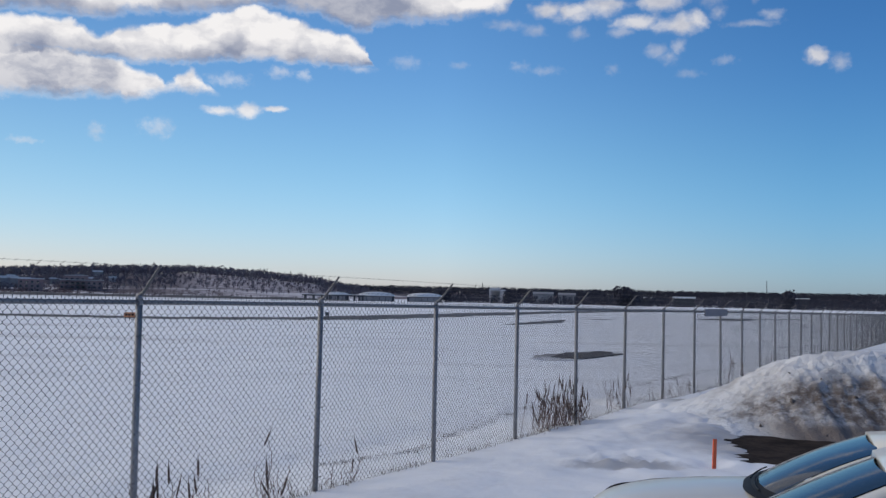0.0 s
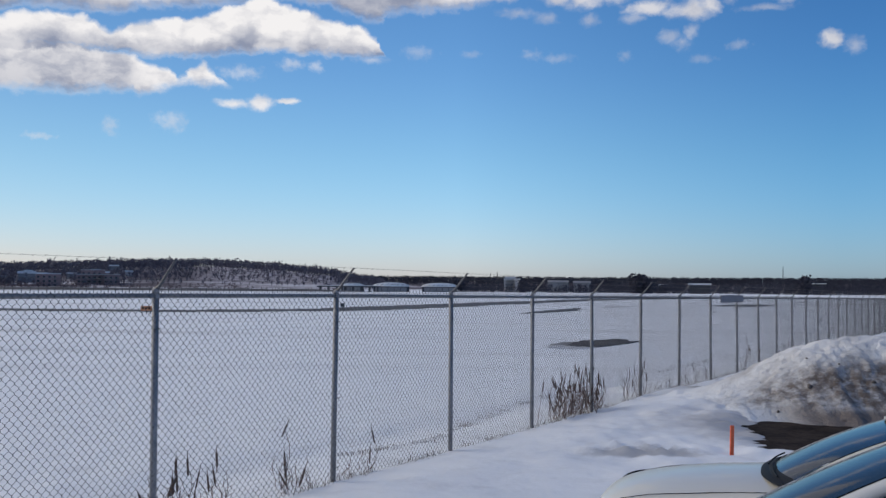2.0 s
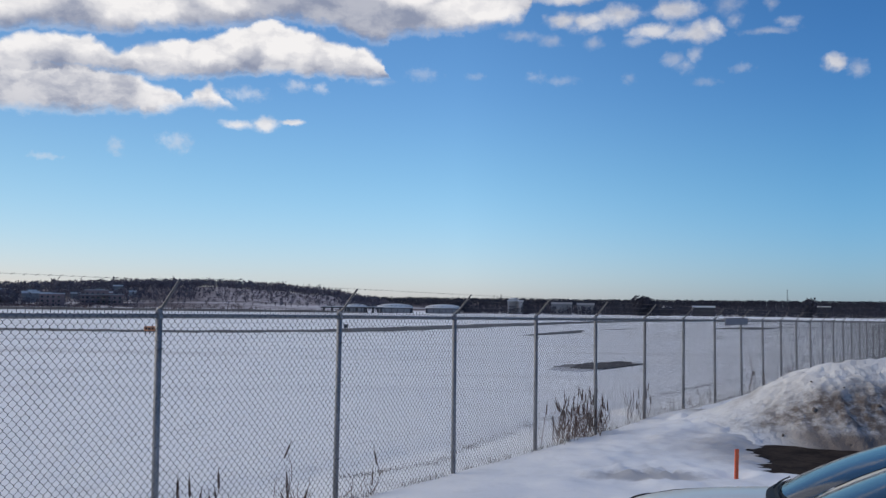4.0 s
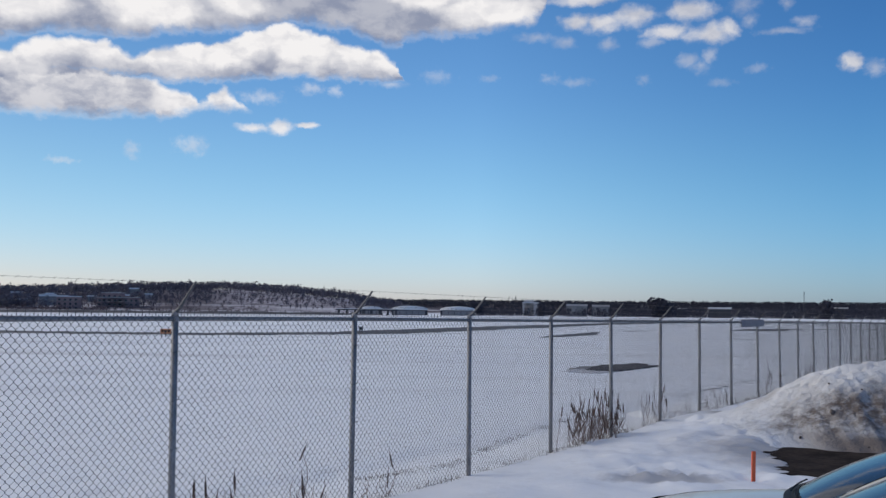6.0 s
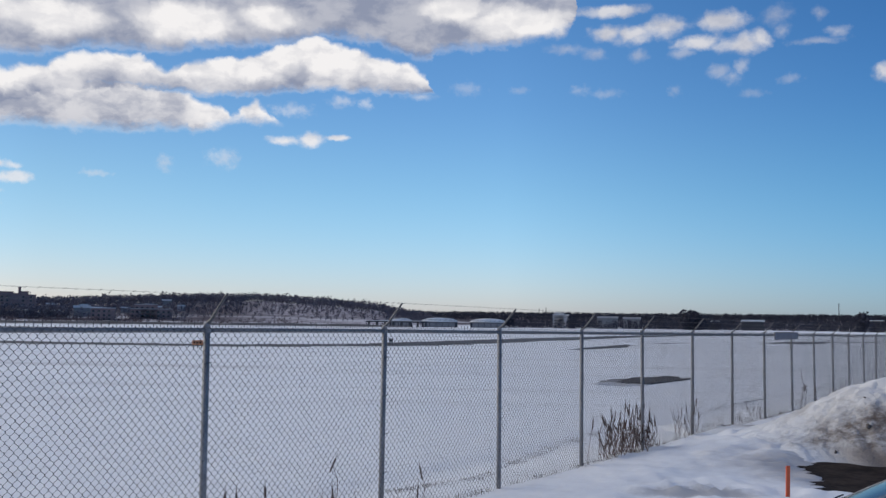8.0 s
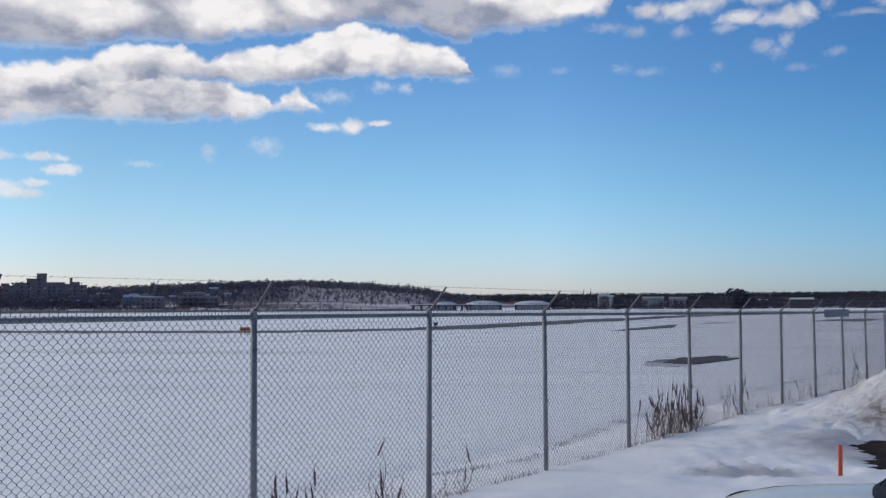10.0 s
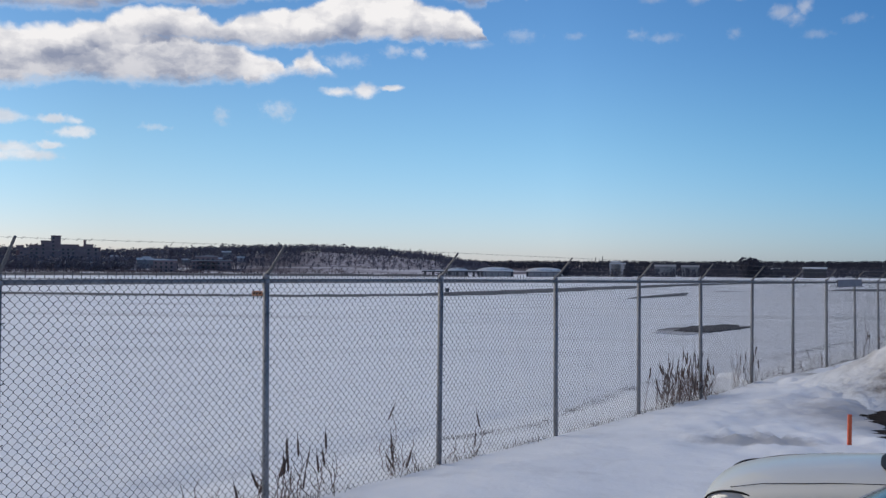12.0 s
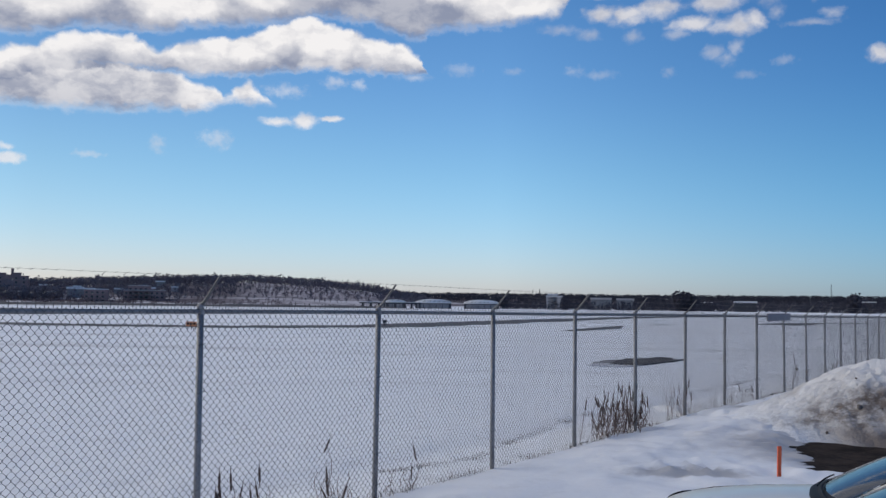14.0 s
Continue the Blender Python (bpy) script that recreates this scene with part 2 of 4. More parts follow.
def ground_material():
    """Wind-packed snow; far out faint drift bands and grass showing through."""
    mat, N, b, p = snow_material("field_snow", True)
    old = b.inputs["Base Color"].links[0].from_socket
    sep = N.add("ShaderNodeSeparateXYZ")
    N.link(p, sep.inputs[0])
    # drift bands lie along the field
    q = N.v("MULTIPLY", p, (0.02, 0.12, 0))
    band = N.span(N.noise(q, 1.0, 5, 0.62), 0.50, 0.72, 0.0, 0.42)
    out_far = N.span(sep.outputs[1], 14.0, 40.0)
    c = N.mix(N.m("MULTIPLY", band, out_far), old, (0.30, 0.28, 0.29))
    spill = N.v("LENGTH", N.v("MULTIPLY", N.v("SUBTRACT", p, (6.0, 17.6, 0)), (1 / 2.6, 1 / 2.6, 0)))
    spill = N.span(N.m("ADD", spill, N.m("MULTIPLY", N.noise(p, 0.9, 7, 0.65), -1.1)), 0.65, -0.20, 0.0, 0.55)
    c = N.mix(spill, c, (0.24, 0.195, 0.17))
    # Broken crust: grey shade of its underside and some dirt, painted into the snow.
    grime_shade = N.v("LENGTH", N.v("MULTIPLY", N.v("SUBTRACT", p, (2.85, 14.5, 0)), (1 / 0.9, 1 / 0.3, 0)))
    grime_shade = N.span(N.m("ADD", grime_shade, N.m("MULTIPLY", N.noise(p, 2.2, 7, 0.65), -1.4)), 0.60, -0.10, 0.0, 0.75)
    c = N.mix(grime_shade, c, (0.36, 0.35, 0.36))
    trod = N.span(N.noise(p, 1.3, 7, 0.62), 0.50, 0.72, 0.0, 0.22)
    c = N.mix(N.m("MULTIPLY", trod, N.span(sep.outputs[1], 26.0, 20.0)), c, (0.42, 0.41, 0.42))
    N.link(c, b.inputs["Base Color"])
    return mat


M_GROUND = ground_material()


def height_of(N, p):
    n = N.add("ShaderNodeSeparateXYZ")
    N.link(p, n.inputs[0])
    return n.outputs[2]


def bank_material():
    """Ploughed snow with road dirt in it."""
    mat, N, b, p = snow_material("dirty_snow", False)
    old = b.inputs["Base Color"].links[0].from_socket
    near = N.v("LENGTH", N.v("MULTIPLY", N.v("SUBTRACT", p, (8.7, 19.3, 0.45)), (1 / 3.0, 1 / 2.5, 1 / 0.75)))
    n = N.noise(p, 0.8, 8, 0.7)
    dirt = N.span(N.m("ADD", N.m("MULTIPLY", near, -0.72), N.m("MULTIPLY", n, 2.0)), 0.12, 0.85)
    fine = N.noise(p, 5.0, 6, 0.7)
    dirt = N.m("MULTIPLY", dirt, N.span(fine, 0.28, 0.60, 0.35, 1.0))
    # thin dirt, made stronger to tone down the face the sun brightens
    veil = N.m("MULTIPLY", N.span(N.noise(p, 0.6, 6, 0.65), 0.36, 0.66, 0.38, 0.85), N.span(N.m("ADD", height_of(N, p), N.m("MULTIPLY", n, -1.2)), 1.0, 0.1, 0.75, 1.0))
    sx = N.add("ShaderNodeSeparateXYZ")
    N.link(p, sx.inputs[0])
    old = N.mix(N.m("MULTIPLY", veil, N.span(sx.outputs[0], 4.6, 7.6)), old, (0.33, 0.31, 0.305))
    foot = N.m("ADD", height_of(N, p), N.m("MULTIPLY", n, -0.75))
    foot = N.m("MULTIPLY", N.span(foot, 0.10, -0.28, 0.0, 0.9), N.span(sx.outputs[0], 5.8, 7.0))
    dirt = N.m("MAXIMUM", dirt, foot)
    c = N.mix(dirt, old, (0.125, 0.098, 0.085))
    N.link(c, b.inputs["Base Color"])
    bump(N, b, N.m("ADD", N.noise(p, 2.6, 8, 0.68), N.m("MULTIPLY", N.noise(p, 11.0, 4, 0.6), 0.3)), 0.75, 0.14)
    return mat


M_BANK = bank_material()
M_ASPHALT = speckled("wet_asphalt", (0.014, 0.011, 0.010), (0.045, 0.034, 0.029), 1.6, 0.9, relief=0.8, size=0.04, world_space=True, spec=0.06)
M_TAXI = speckled("bare_strip", (0.036, 0.035, 0.042), (0.075, 0.071, 0.082), 0.08, 0.8, world_space=True)
M_GRASS = speckled("dead_grass", (0.06, 0.048, 0.042), (0.13, 0.105, 0.09), 1.0, 0.9, world_space=True)
M_GALV = speckled("galvanised_steel", (0.195, 0.192, 0.203), (0.285, 0.28, 0.293), 6.0, 0.6, 0.15, relief=0.1)
M_ARM = speckled("weathered_zinc", (0.085, 0.084, 0.090), (0.14, 0.137, 0.145), 6.0, 0.6, 0.15)
M_WIRE = speckled("galvanised_wire", (0.066, 0.067, 0.074), (0.115, 0.117, 0.127), 3.0, 0.65, 0.1)
M_STALK = speckled("dry_reed", (0.12, 0.08, 0.075), (0.22, 0.155, 0.135), 9.0, 0.9)
M_HEAD = speckled("reed_head", (0.06, 0.036, 0.03), (0.11, 0.068, 0.052), 20.0, 0.95)
M_ORANGE = speckled("orange_paint", (0.62, 0.09, 0.03), (0.75, 0.14, 0.05), 12.0, 0.6)
# Bluish distance haze is mixed into the pine, hill and bare wood tones.
M_PINE = tree_stuff("pine_wood", (0.036, 0.037, 0.052), (0.070, 0.069, 0.088))
M_HAZY_WOOD = tree_stuff("hazy_wood", (0.105, 0.096, 0.118), (0.185, 0.170, 0.20))
M_SCRUB = tree_stuff("scrub_wood", (0.08, 0.064, 0.074), (0.15, 0.12, 0.13))
M_BARE = tree_stuff("bare_wood", (0.10, 0.088, 0.108), (0.19, 0.168, 0.195))


def car_paint(name, colour):
    mat, N, b = material(name, 0.38, 0.0)
    n = N.noise(place(N), 900.0, 1, 0.5)
    N.link(N.mix(n, colour, tuple(k * 0.9 for k in colour)), b.inputs["Base Color"])
    b.inputs["Coat Weight"].default_value, b.inputs["Coat Roughness"].default_value = 0.6, 0.05
    return mat


M_SILVER = car_paint("champagne_paint", (0.60, 0.575, 0.525))
M_WHITE = car_paint("pale_silver_paint", (0.56, 0.56, 0.56))
mat, N, b = material("dark_glass", 0.09, 0.0, 0.5)
b.inputs["Base Color"].default_value = (0.012, 0.016, 0.02, 1)
b.inputs["IOR"].default_value = 1.58
M_GLASS = mat
M_BLACK = speckled("black_rubber", (0.008, 0.008, 0.009), (0.014, 0.014, 0.015), 14.0, 0.6, spec=0.15)
M_LENS, N, b = material("lamp_lens", 0.08, 0.0, 0.8)
b.inputs["Base Color"].default_value = (0.22, 0.225, 0.24, 1)
M_AMBER = speckled("amber_lens", (0.42, 0.07, 0.03), (0.5, 0.1, 0.04), 30.0, 0.2)
M_RIM = speckled("alloy", (0.45, 0.45, 0.46), (0.55, 0.55, 0.56), 10.0, 0.35, 0.9)


# ---- building helpers ----
def part(name, bm, mat, parent=None, label="", smooth=False):
    """Link a bmesh as one mesh object under a thing or a part."""
    me = bpy.data.meshes.new(name)
    if smooth:
        for f in bm.faces:
            f.smooth = True
    bm.to_mesh(me)
    bm.free()
    me.materials.append(mat)
    ob = new(name, me)
    if parent is not None:
        ob.parent = parent
    if label:
        ob["label"] = label
    return ob


def again(ob, m, parent):
    """The same mesh once more, as a part of its own."""
    o = new(ob.name.split(".")[0], ob.data)
    o.parent, o.matrix_basis = parent, m
    return o


def raw(name, verts, faces, mat, parent=None, label="", smooth=False):
    me = bpy.data.meshes.new(name)
    me.from_pydata(verts, [], faces)
    if smooth:
        me.polygons.foreach_set("use_smooth", [True] * len(me.polygons))
    me.materials.append(mat)
    me.update()
    ob = new(name, me)
    if parent is not None:
        ob.parent = parent
    if label:
        ob["label"] = label
    return ob


def bar(bm, a, b_, r, sides=8, r2=None):
    """A tapered rod from a to b_."""
    a, b_ = Vector(a), Vector(b_)
    q = (b_ - a).to_track_quat("Z", "Y")
    rings = []
    for p, rad in ((a, r), (b_, r if r2 is None else r2)):
        rings.append([bm.verts.new(p + q @ Vector((rad * math.cos(k * math.tau / sides), rad * math.sin(k * math.tau / sides), 0))) for k in range(sides)])
    for k in range(sides):
        bm.faces.new((rings[0][k], rings[0][(k + 1) % sides], rings[1][(k + 1) % sides], rings[1][k]))
    bm.faces.new(rings[0][::-1]), bm.faces.new(rings[1])


def block(bm, x0, x1, y0, y1, z0, z1, bevel=0.0):
    r = bmesh.ops.create_cube(bm, size=1.0)
    for v in r["verts"]:
        v.co = Vector(((x0 + x1) / 2 + v.co.x * (x1 - x0), (y0 + y1) / 2 + v.co.y * (y1 - y0), (z0 + z1) / 2 + v.co.z * (z1 - z0)))
    if bevel:
        es = list({e for v in r["verts"] for e in v.link_edges})
        bmesh.ops.bevel(bm, geom=es, offset=bevel, segments=2, affect="EDGES")
    return bm


def loft(bm, rings):
    """Skin between equal rings of points, capped at both ends."""
    vs = [[bm.verts.new(p) for p in r] for r in rings]
    n = len(vs[0])
    for a, c in zip(vs, vs[1:]):
        for i in range(n):
            bm.faces.new((a[i], a[(i + 1) % n], c[(i + 1) % n], c[i]))
    bm.faces.new(vs[0]), bm.faces.new(vs[-1][::-1])


def fbm(x, y, z=0.0, octaves=4):
    return noise.fractal(Vector((x, y, z)), 1.0, 2.0, octaves)


# ---- ground ----
PHI = radians(29.69)
ALONG = Vector((math.sin(PHI), math.cos(PHI), 0))
OUT = Vector((-math.cos(PHI), math.sin(PHI), 0))      # towards the airfield
FENCE_FOOT = OUT * 7.65
BAY = 3.05


def smoothstep(a, b, x):
    k = min(1.0, max(0.0, (x - a) / (b - a)))
    return k * k * (3 - 2 * k)


def beyond(x, y):
    """How far a place lies behind the fence, in metres."""
    return (x - FENCE_FOOT.x) * OUT.x + (y - FENCE_FOOT.y) * OUT.y


def snow_height(x, y):
    d = beyond(x, y)
    s = x * ALONG.x + y * ALONG.y
    z = -0.03 - 0.0045 * max(0.0, min(s - 7.0, 80.0))
    near = smoothstep(0.3, -1.8, d) * smoothstep(70, 40, s)
    z += near * (0.10 + 0.05 * fbm(x * 0.35, y * 0.35, 3.0))
    z += 0.015 * fbm(x * 1.7, y * 1.7, 9.0) * smoothstep(80, 30, s)
    # a ditch just behind the fence
    z -= 0.05 * math.exp(-((d - 1.6) / 0.7) ** 2) * smoothstep(90, 40, s)
    # broken crust left by the plough
    c = math.exp(-(((x - 2.95) / 0.75) ** 2 + ((y - 14.95) / 0.42) ** 2)) + 0.35 * math.exp(-(((x - 2.1) / 0.5) ** 2 + ((y - 14.9) / 0.35) ** 2))
    z += c * (0.09 + 0.13 * fbm(x * 6.0, y * 8.0, 5.0, 5))
    trodden = smoothstep(13.2, 14.5, y) * smoothstep(24, 19, y) * smoothstep(0.8, 2.4, x) * smoothstep(8, 6, x)
    z += trodden * (0.035 * fbm(x * 1.5, y * 1.1, 21.0, 4) + 0.045 * abs(fbm(x * 3.4, y * 3.0, 14.0, 4)))
    heap = smoothstep(4.0, 5.5, x) * smoothstep(15.5, 17.0, y) * smoothstep(27, 24, y) * smoothstep(16, 13, x)
    z += heap * (0.10 * fbm(x * 1.6, y * 1.6, 7.0, 4) + 0.05 * fbm(x * 4.0, y * 4.0, 1.0, 3))
    z += near * 0.05 * max(0.0, fbm(x * 1.1, y * 1.1, 11.0, 5) - 0.12) * smoothstep(11, 14, y)
    z += (0.17 + 0.10 * fbm(x * 1.1, y * 1.1, 2.0, 4)) * math.exp(-((x - 6.0) / 1.9) ** 2 - ((y - 21.0) / 2.4) ** 2)
    # the cleared lot shows where the snow runs out
    e = math.hypot((x - 8.6) / 3.5, (y - 16.6) / 3.1)
    e += 0.20 * fbm(x * 0.9, y * 1.5, 2.0, 6) + 0.15 * fbm(x * 0.9, y * 5.0, 12.0, 5)
    lot = math.hypot((x - 6.0) / 6.4, (y - 4.5) / 6.2) + 0.12 * fbm(x * 0.8, y * 0.8, 6.0)
    z = min(z, max(-0.3, -0.03 + 0.5 * (e - 1.02))) if e < 1.4 else z
    z = min(z, max(-0.3, 0.02 + 0.6 * (lot - 1.0))) if lot < 1.4 else z
    return z


def spread(lo, hi, step, far, grow):
    out = list(np.arange(lo, hi + 1e-6, step))
    a, s = out[-1], step
    while a < far:
        s *= grow
        a += s
        out.append(a)
    a, s = out[0], step
    while a > -far:
        s *= grow
        a -= s
        out.insert(0, a)
    return out


def ground():
    xs, ys = spread(-8, 14, 0.11, 4600, 1.17), spread(6, 27, 0.11, 4600, 1.17)
    verts = [(x, y, snow_height(x, y) if abs(x) < 150 and abs(y) < 250 else -0.35) for y in ys for x in xs]
    n = len(xs)
    faces = [(j * n + i, j * n + i + 1, (j + 1) * n + i + 1, (j + 1) * n + i) for j in range(len(ys) - 1) for i in range(n - 1)]
    tagged(raw("ground", verts, faces, M_GROUND, smooth=True), "flat snow-covered airfield ground with faint drift bands", "ground", kind="structure")
    # the paved lot under the snow
    bm = bmesh.new()
    loft(bm, [[(-1.6, -7, -0.5), (-1.6, -7, -0.03), (17, -7, -0.03), (17, -7, -0.5)], [(-0.6, 10.0, -0.5), (-0.6, 10.0, -0.03), (17, 10.0, -0.03), (17, 10.0, -0.5)],
              [(3.9, 12.5, -0.5), (3.9, 12.5, -0.03), (17, 12.5, -0.03), (17, 12.5, -0.5)], [(3.9, 20.0, -0.5), (3.9, 20.0, -0.03), (17, 19.5, -0.03), (17, 19.5, -0.5)]])
    bmesh.ops.recalc_face_normals(bm, faces=bm.faces)
    tagged(part("pavement", bm, M_ASPHALT), "dark wet asphalt lot bare where the snow was cleared", "pavement", kind="structure")


ground()


CREST = ((3.6, 0.0), (4.8, 0.06), (5.6, 0.36), (6.2, 0.68), (6.9, 1.08), (7.4, 1.34), (8.1, 1.54), (8.9, 1.59), (12.0, 1.68), (30.0, 1.6))


def bank_height(x, y):
    top = float(np.interp(x, [c[0] for c in CREST], [c[1] for c in CREST]))
    front = 18.2 + 0.5 * fbm(x * 0.9, 4.0) + 0.5 * smoothstep(8, 5, x)
    crest, back = 21.2, 25.5
    k = smoothstep(front, crest, y) ** 0.75 * smoothstep(back, crest - 0.3, y)
    z = top * k
    lump = 0.05 * fbm(x * 0.8, y * 0.8, 6.3, 3) - 0.04 + 0.07 * (0.35 - abs(fbm(x * 1.9, y * 1.9, 4.0, 4))) + 0.045 * fbm(x * 4.2, y * 4.2, 8.0, 4)
    lump -= 0.14 * max(0.0, fbm(x * 2.6, y * 2.6, 17.0, 2) - 0.28)
    return z + min(1.0, k * 1.6) * lump * min(1.0, top)


def snow_bank():
    """Ploughed heap beside the lot: a lumpy ridge that runs out of sight."""
    verts, nx, ny = [], 300, 180
    for j in range(ny):
        for i in range(nx):
            x, y = 3.6 + i * 0.056, 16.6 + j * 0.056
            edge = min(i, nx - 1 - i, j, ny - 1 - j) / 14
            verts.append((x, y, bank_height(x, y) - 0.32 + 0.28 * min(1, edge)))
    faces = [(j * nx + i, j * nx + i + 1, (j + 1) * nx + i + 1, (j + 1) * nx + i) for j in range(ny - 1) for i in range(nx - 1)]
    bank = tagged(raw("snow_bank", verts, faces, M_BANK, smooth=True), "ploughed snow heap streaked with brown road dirt beside the lot", "snow bank")
    # frozen clods that rolled down its face
    rnd = random.Random(9)
    bm = bmesh.new()
    bmesh.ops.create_icosphere(bm, subdivisions=2, radius=1.0)
    for v in bm.verts:
        v.co *= 1 + 0.35 * fbm(v.co.x * 1.3, v.co.y * 1.3, v.co.z * 1.3)
    clod = None
    for k in range(22):
        x = rnd.uniform(6.0, 13)
        y = rnd.uniform(18.3, 20.8)
        r = rnd.choice((0.02, 0.025, 0.03, 0.04, 0.05, 0.07))
        m = Matrix.LocRotScale((x, y, bank_height(x, y) - 0.04 + r * 0.3), Euler((rnd.random() * 6, rnd.random() * 6, 0)), (r, r * 0.8, r * 0.6))
        if clod is None:
            clod = part("clod", bm, M_CLOD, bank, smooth=True)
            clod.matrix_basis = m
        else:
            again(clod, m, bank)


M_CLOD = speckled("dirty_ice", (0.05, 0.04, 0.034), (0.22, 0.18, 0.16), 1.2, 0.8)
snow_bank()


# ---- fence ----
def fence():
    root = tagged(new("chain_link_fence"), "tall galvanised chain-link fence with barbed wire arms along the airfield", "fence")
    first, count = -2, 46
    shift = POST_SHIFT
    s_of = lambda n: (2.336 + (n - 1)) * BAY + shift.get(n, 0.35 if n > 13 else 0.03)
    top_of = lambda n: 2.4586 - 0.0063 * (n - 1) * BAY - {0: 0.03, 1: 0.01}.get(n, 0.03 if n < 0 else 0.0)
    at = lambda n, z: FENCE_FOOT + ALONG * s_of(n) + Vector((0, 0, z))
    turn = Matrix(((ALONG.x, OUT.x, 0), (ALONG.y, OUT.y, 0), (0, 0, 1))).to_4x4()
    # post with dome cap, standing 2.6 m with its foot in the snow
    bm = bmesh.new()
    bar(bm, (0, 0, -2.85), (0, 0, -0.02), 0.036, 14)
    bar(bm, (0, 0, -0.02), (0, 0, 0.035), 0.041, 14, 0.030)
    post = part("post", bm, M_GALV, root, smooth=True)
    bm = bmesh.new()
    bar(bm, (0, 0, 0.0), (0, -0.05, 0.03), 0.026, 6, 0.018)
    bar(bm, (0, -0.05, 0.03), (0, -0.28, 0.31), 0.017, 6, 0.013)
    arm = part("barbed_wire_arm", bm, M_ARM, root)
    bm = bmesh.new()
    r = bmesh.ops.create_cone(bm, segments=14, radius1=0.042, radius2=0.042, depth=0.04, cap_ends=True)
    clamp = part("rail_clamp", bm, M_GALV, root)
    # one bay of wire: two sets of slanting wires, woven, with twisted ends above the rail
    def fabric(gauge):
        pitch, height = 0.090, 2.62
        bm = bmesh.new()
        k = -int(height / pitch) - 1
        while k * pitch < BAY:
            for lean in (1, -1):
                x0 = k * pitch
                x1 = x0 + height
                a, c = max(0.0, x0), min(BAY, x1)
                if c - a > 0.02:
                    z0, z1 = a - x0, c - x0
                    p, q = (a, z0), (c, z1)
                    if lean < 0:
                        p, q = (BAY - a, z0), (BAY - c, z1)
                    bar(bm, (p[0], 0.002 * lean, p[1] - height + 0.045), (q[0], 0.002 * lean, q[1] - height + 0.045), gauge, 3)
            k += 1
        for i in range(int(BAY / pitch)):
            x = (i + 0.5) * pitch
            bar(bm, (x, 0, 0.03), (x + 0.004, 0, 0.085), 0.0045, 3)
        return part("wire_mesh", bm, M_WIRE, root)
    mesh, close_mesh = fabric(0.0028), fabric(0.0034)

    def weave(gauge):
        """The same fabric as single wires, each bent to and fro and hooked into the next."""
        a, height = 0.045, 2.62
        bm = bmesh.new()
        for k in range(int(BAY / a)):
            pts = []
            for j in range(int(height / a) + 1):
                right = (j + k) % 2
                x = (k + right) * a + (0.0028 if right else -0.0028)
                z = j * a - height + 0.045
                y = 0.003 if right else -0.003
                pts += [(x, y, z - 0.005), (x, -y, z + 0.005)]
            for p, q in zip(pts, pts[1:]):
                bar(bm, p, q, gauge, 3)
        for i in range(int(BAY / a / 2)):
            x = (i + 0.5) * 2 * a
            bar(bm, (x, 0, 0.03), (x + 0.004, 0, 0.085), 0.0045, 3)
        return part("wire_mesh", bm, M_WIRE, root)
    woven = weave(0.0027)
    bm = bmesh.new()
    bar(bm, (0, 0, 0), (BAY, 0, 0), 0.026, 10)
    rail = part("top_rail", bm, M_GALV, root, smooth=True)
    bm = bmesh.new()
    bar(bm, (0, 0, 0), (BAY, 0, 0), 0.0013, 3)
    for i in range(24):
        x = (i + 0.5) * BAY / 24
        bar(bm, (x - 0.012, -0.014, -0.01), (x + 0.012, 0.014, 0.01), 0.0012, 3)
        bar(bm, (x + 0.012, -0.014, 0.01), (x - 0.012, 0.014, -0.01), 0.0012, 3)
    barbed = part("barbed_wire", bm, M_WIRE, root)
    bm = bmesh.new()
    bar(bm, (-0.05, -0.034, 0), (0.05, -0.034, 0.02), 0.005, 4)
    tie = part("tie_wire", bm, M_WIRE, root)
    rnd = random.Random(4)
    for n in range(first, first + count):
        p, q = at(n, top_of(n)), at(n + 1, top_of(n + 1))
        here = Matrix.Translation(p) @ turn
        lean = pose(0, 0, 0, rnd.uniform(-0.4, 0.4), rnd.uniform(-0.3, 0.3), 0)
        span = (q - p).length
        bay = Matrix.Translation(p) @ turn @ Matrix.Rotation(math.atan2(p.z - q.z, span), 4, "Y") @ Matrix.Diagonal((span / BAY, 1, 1, 1))
        bits = [(post, here @ lean), (arm, here @ pose(0, 0, 0.02, rnd.uniform(-3, 3), rnd.uniform(-4, 4))), (clamp, here @ pose(0, 0, -0.05)),
                (woven if n < 3 else mesh if n < 5 else close_mesh, bay @ pose(0, -0.038, -0.045)), (rail, bay @ pose(0, 0, -0.045))]
        if n < 12:
            bits += [(tie, here @ pose(0, 0, z)) for z in (-0.4, -0.9, -1.4, -1.9, -2.3)]
        for f in (0.33, 0.66, 0.97):
            bits.append((barbed, bay @ pose(0, -0.28 * f, 0.02 + 0.31 * f)))
        for ob, m in bits:
            if n == first or not ob.get("set"):
                if ob.get("set"):
                    again(ob, m, root)
                else:
                    ob.matrix_basis = m
                    ob["set"] = 1
            else:
                again(ob, m, root)
    for ob in (post, arm, clamp, mesh, close_mesh, woven, rail, tie, barbed):
        if "set" in ob:
            del ob["set"]
    return at


# small errors in the setting-out of the posts, metres
POST_SHIFT = {0: 0.064, 1: -0.026, 2: 0.036, 3: 0.012, 4: -0.012, 5: -0.12, 6: -0.01, 7: 0.067, 8: 0.124, 9: 0.24, 10: 0.296, 11: 0.32, 12: 0.25, 13: 0.35}
fence_at = fence()


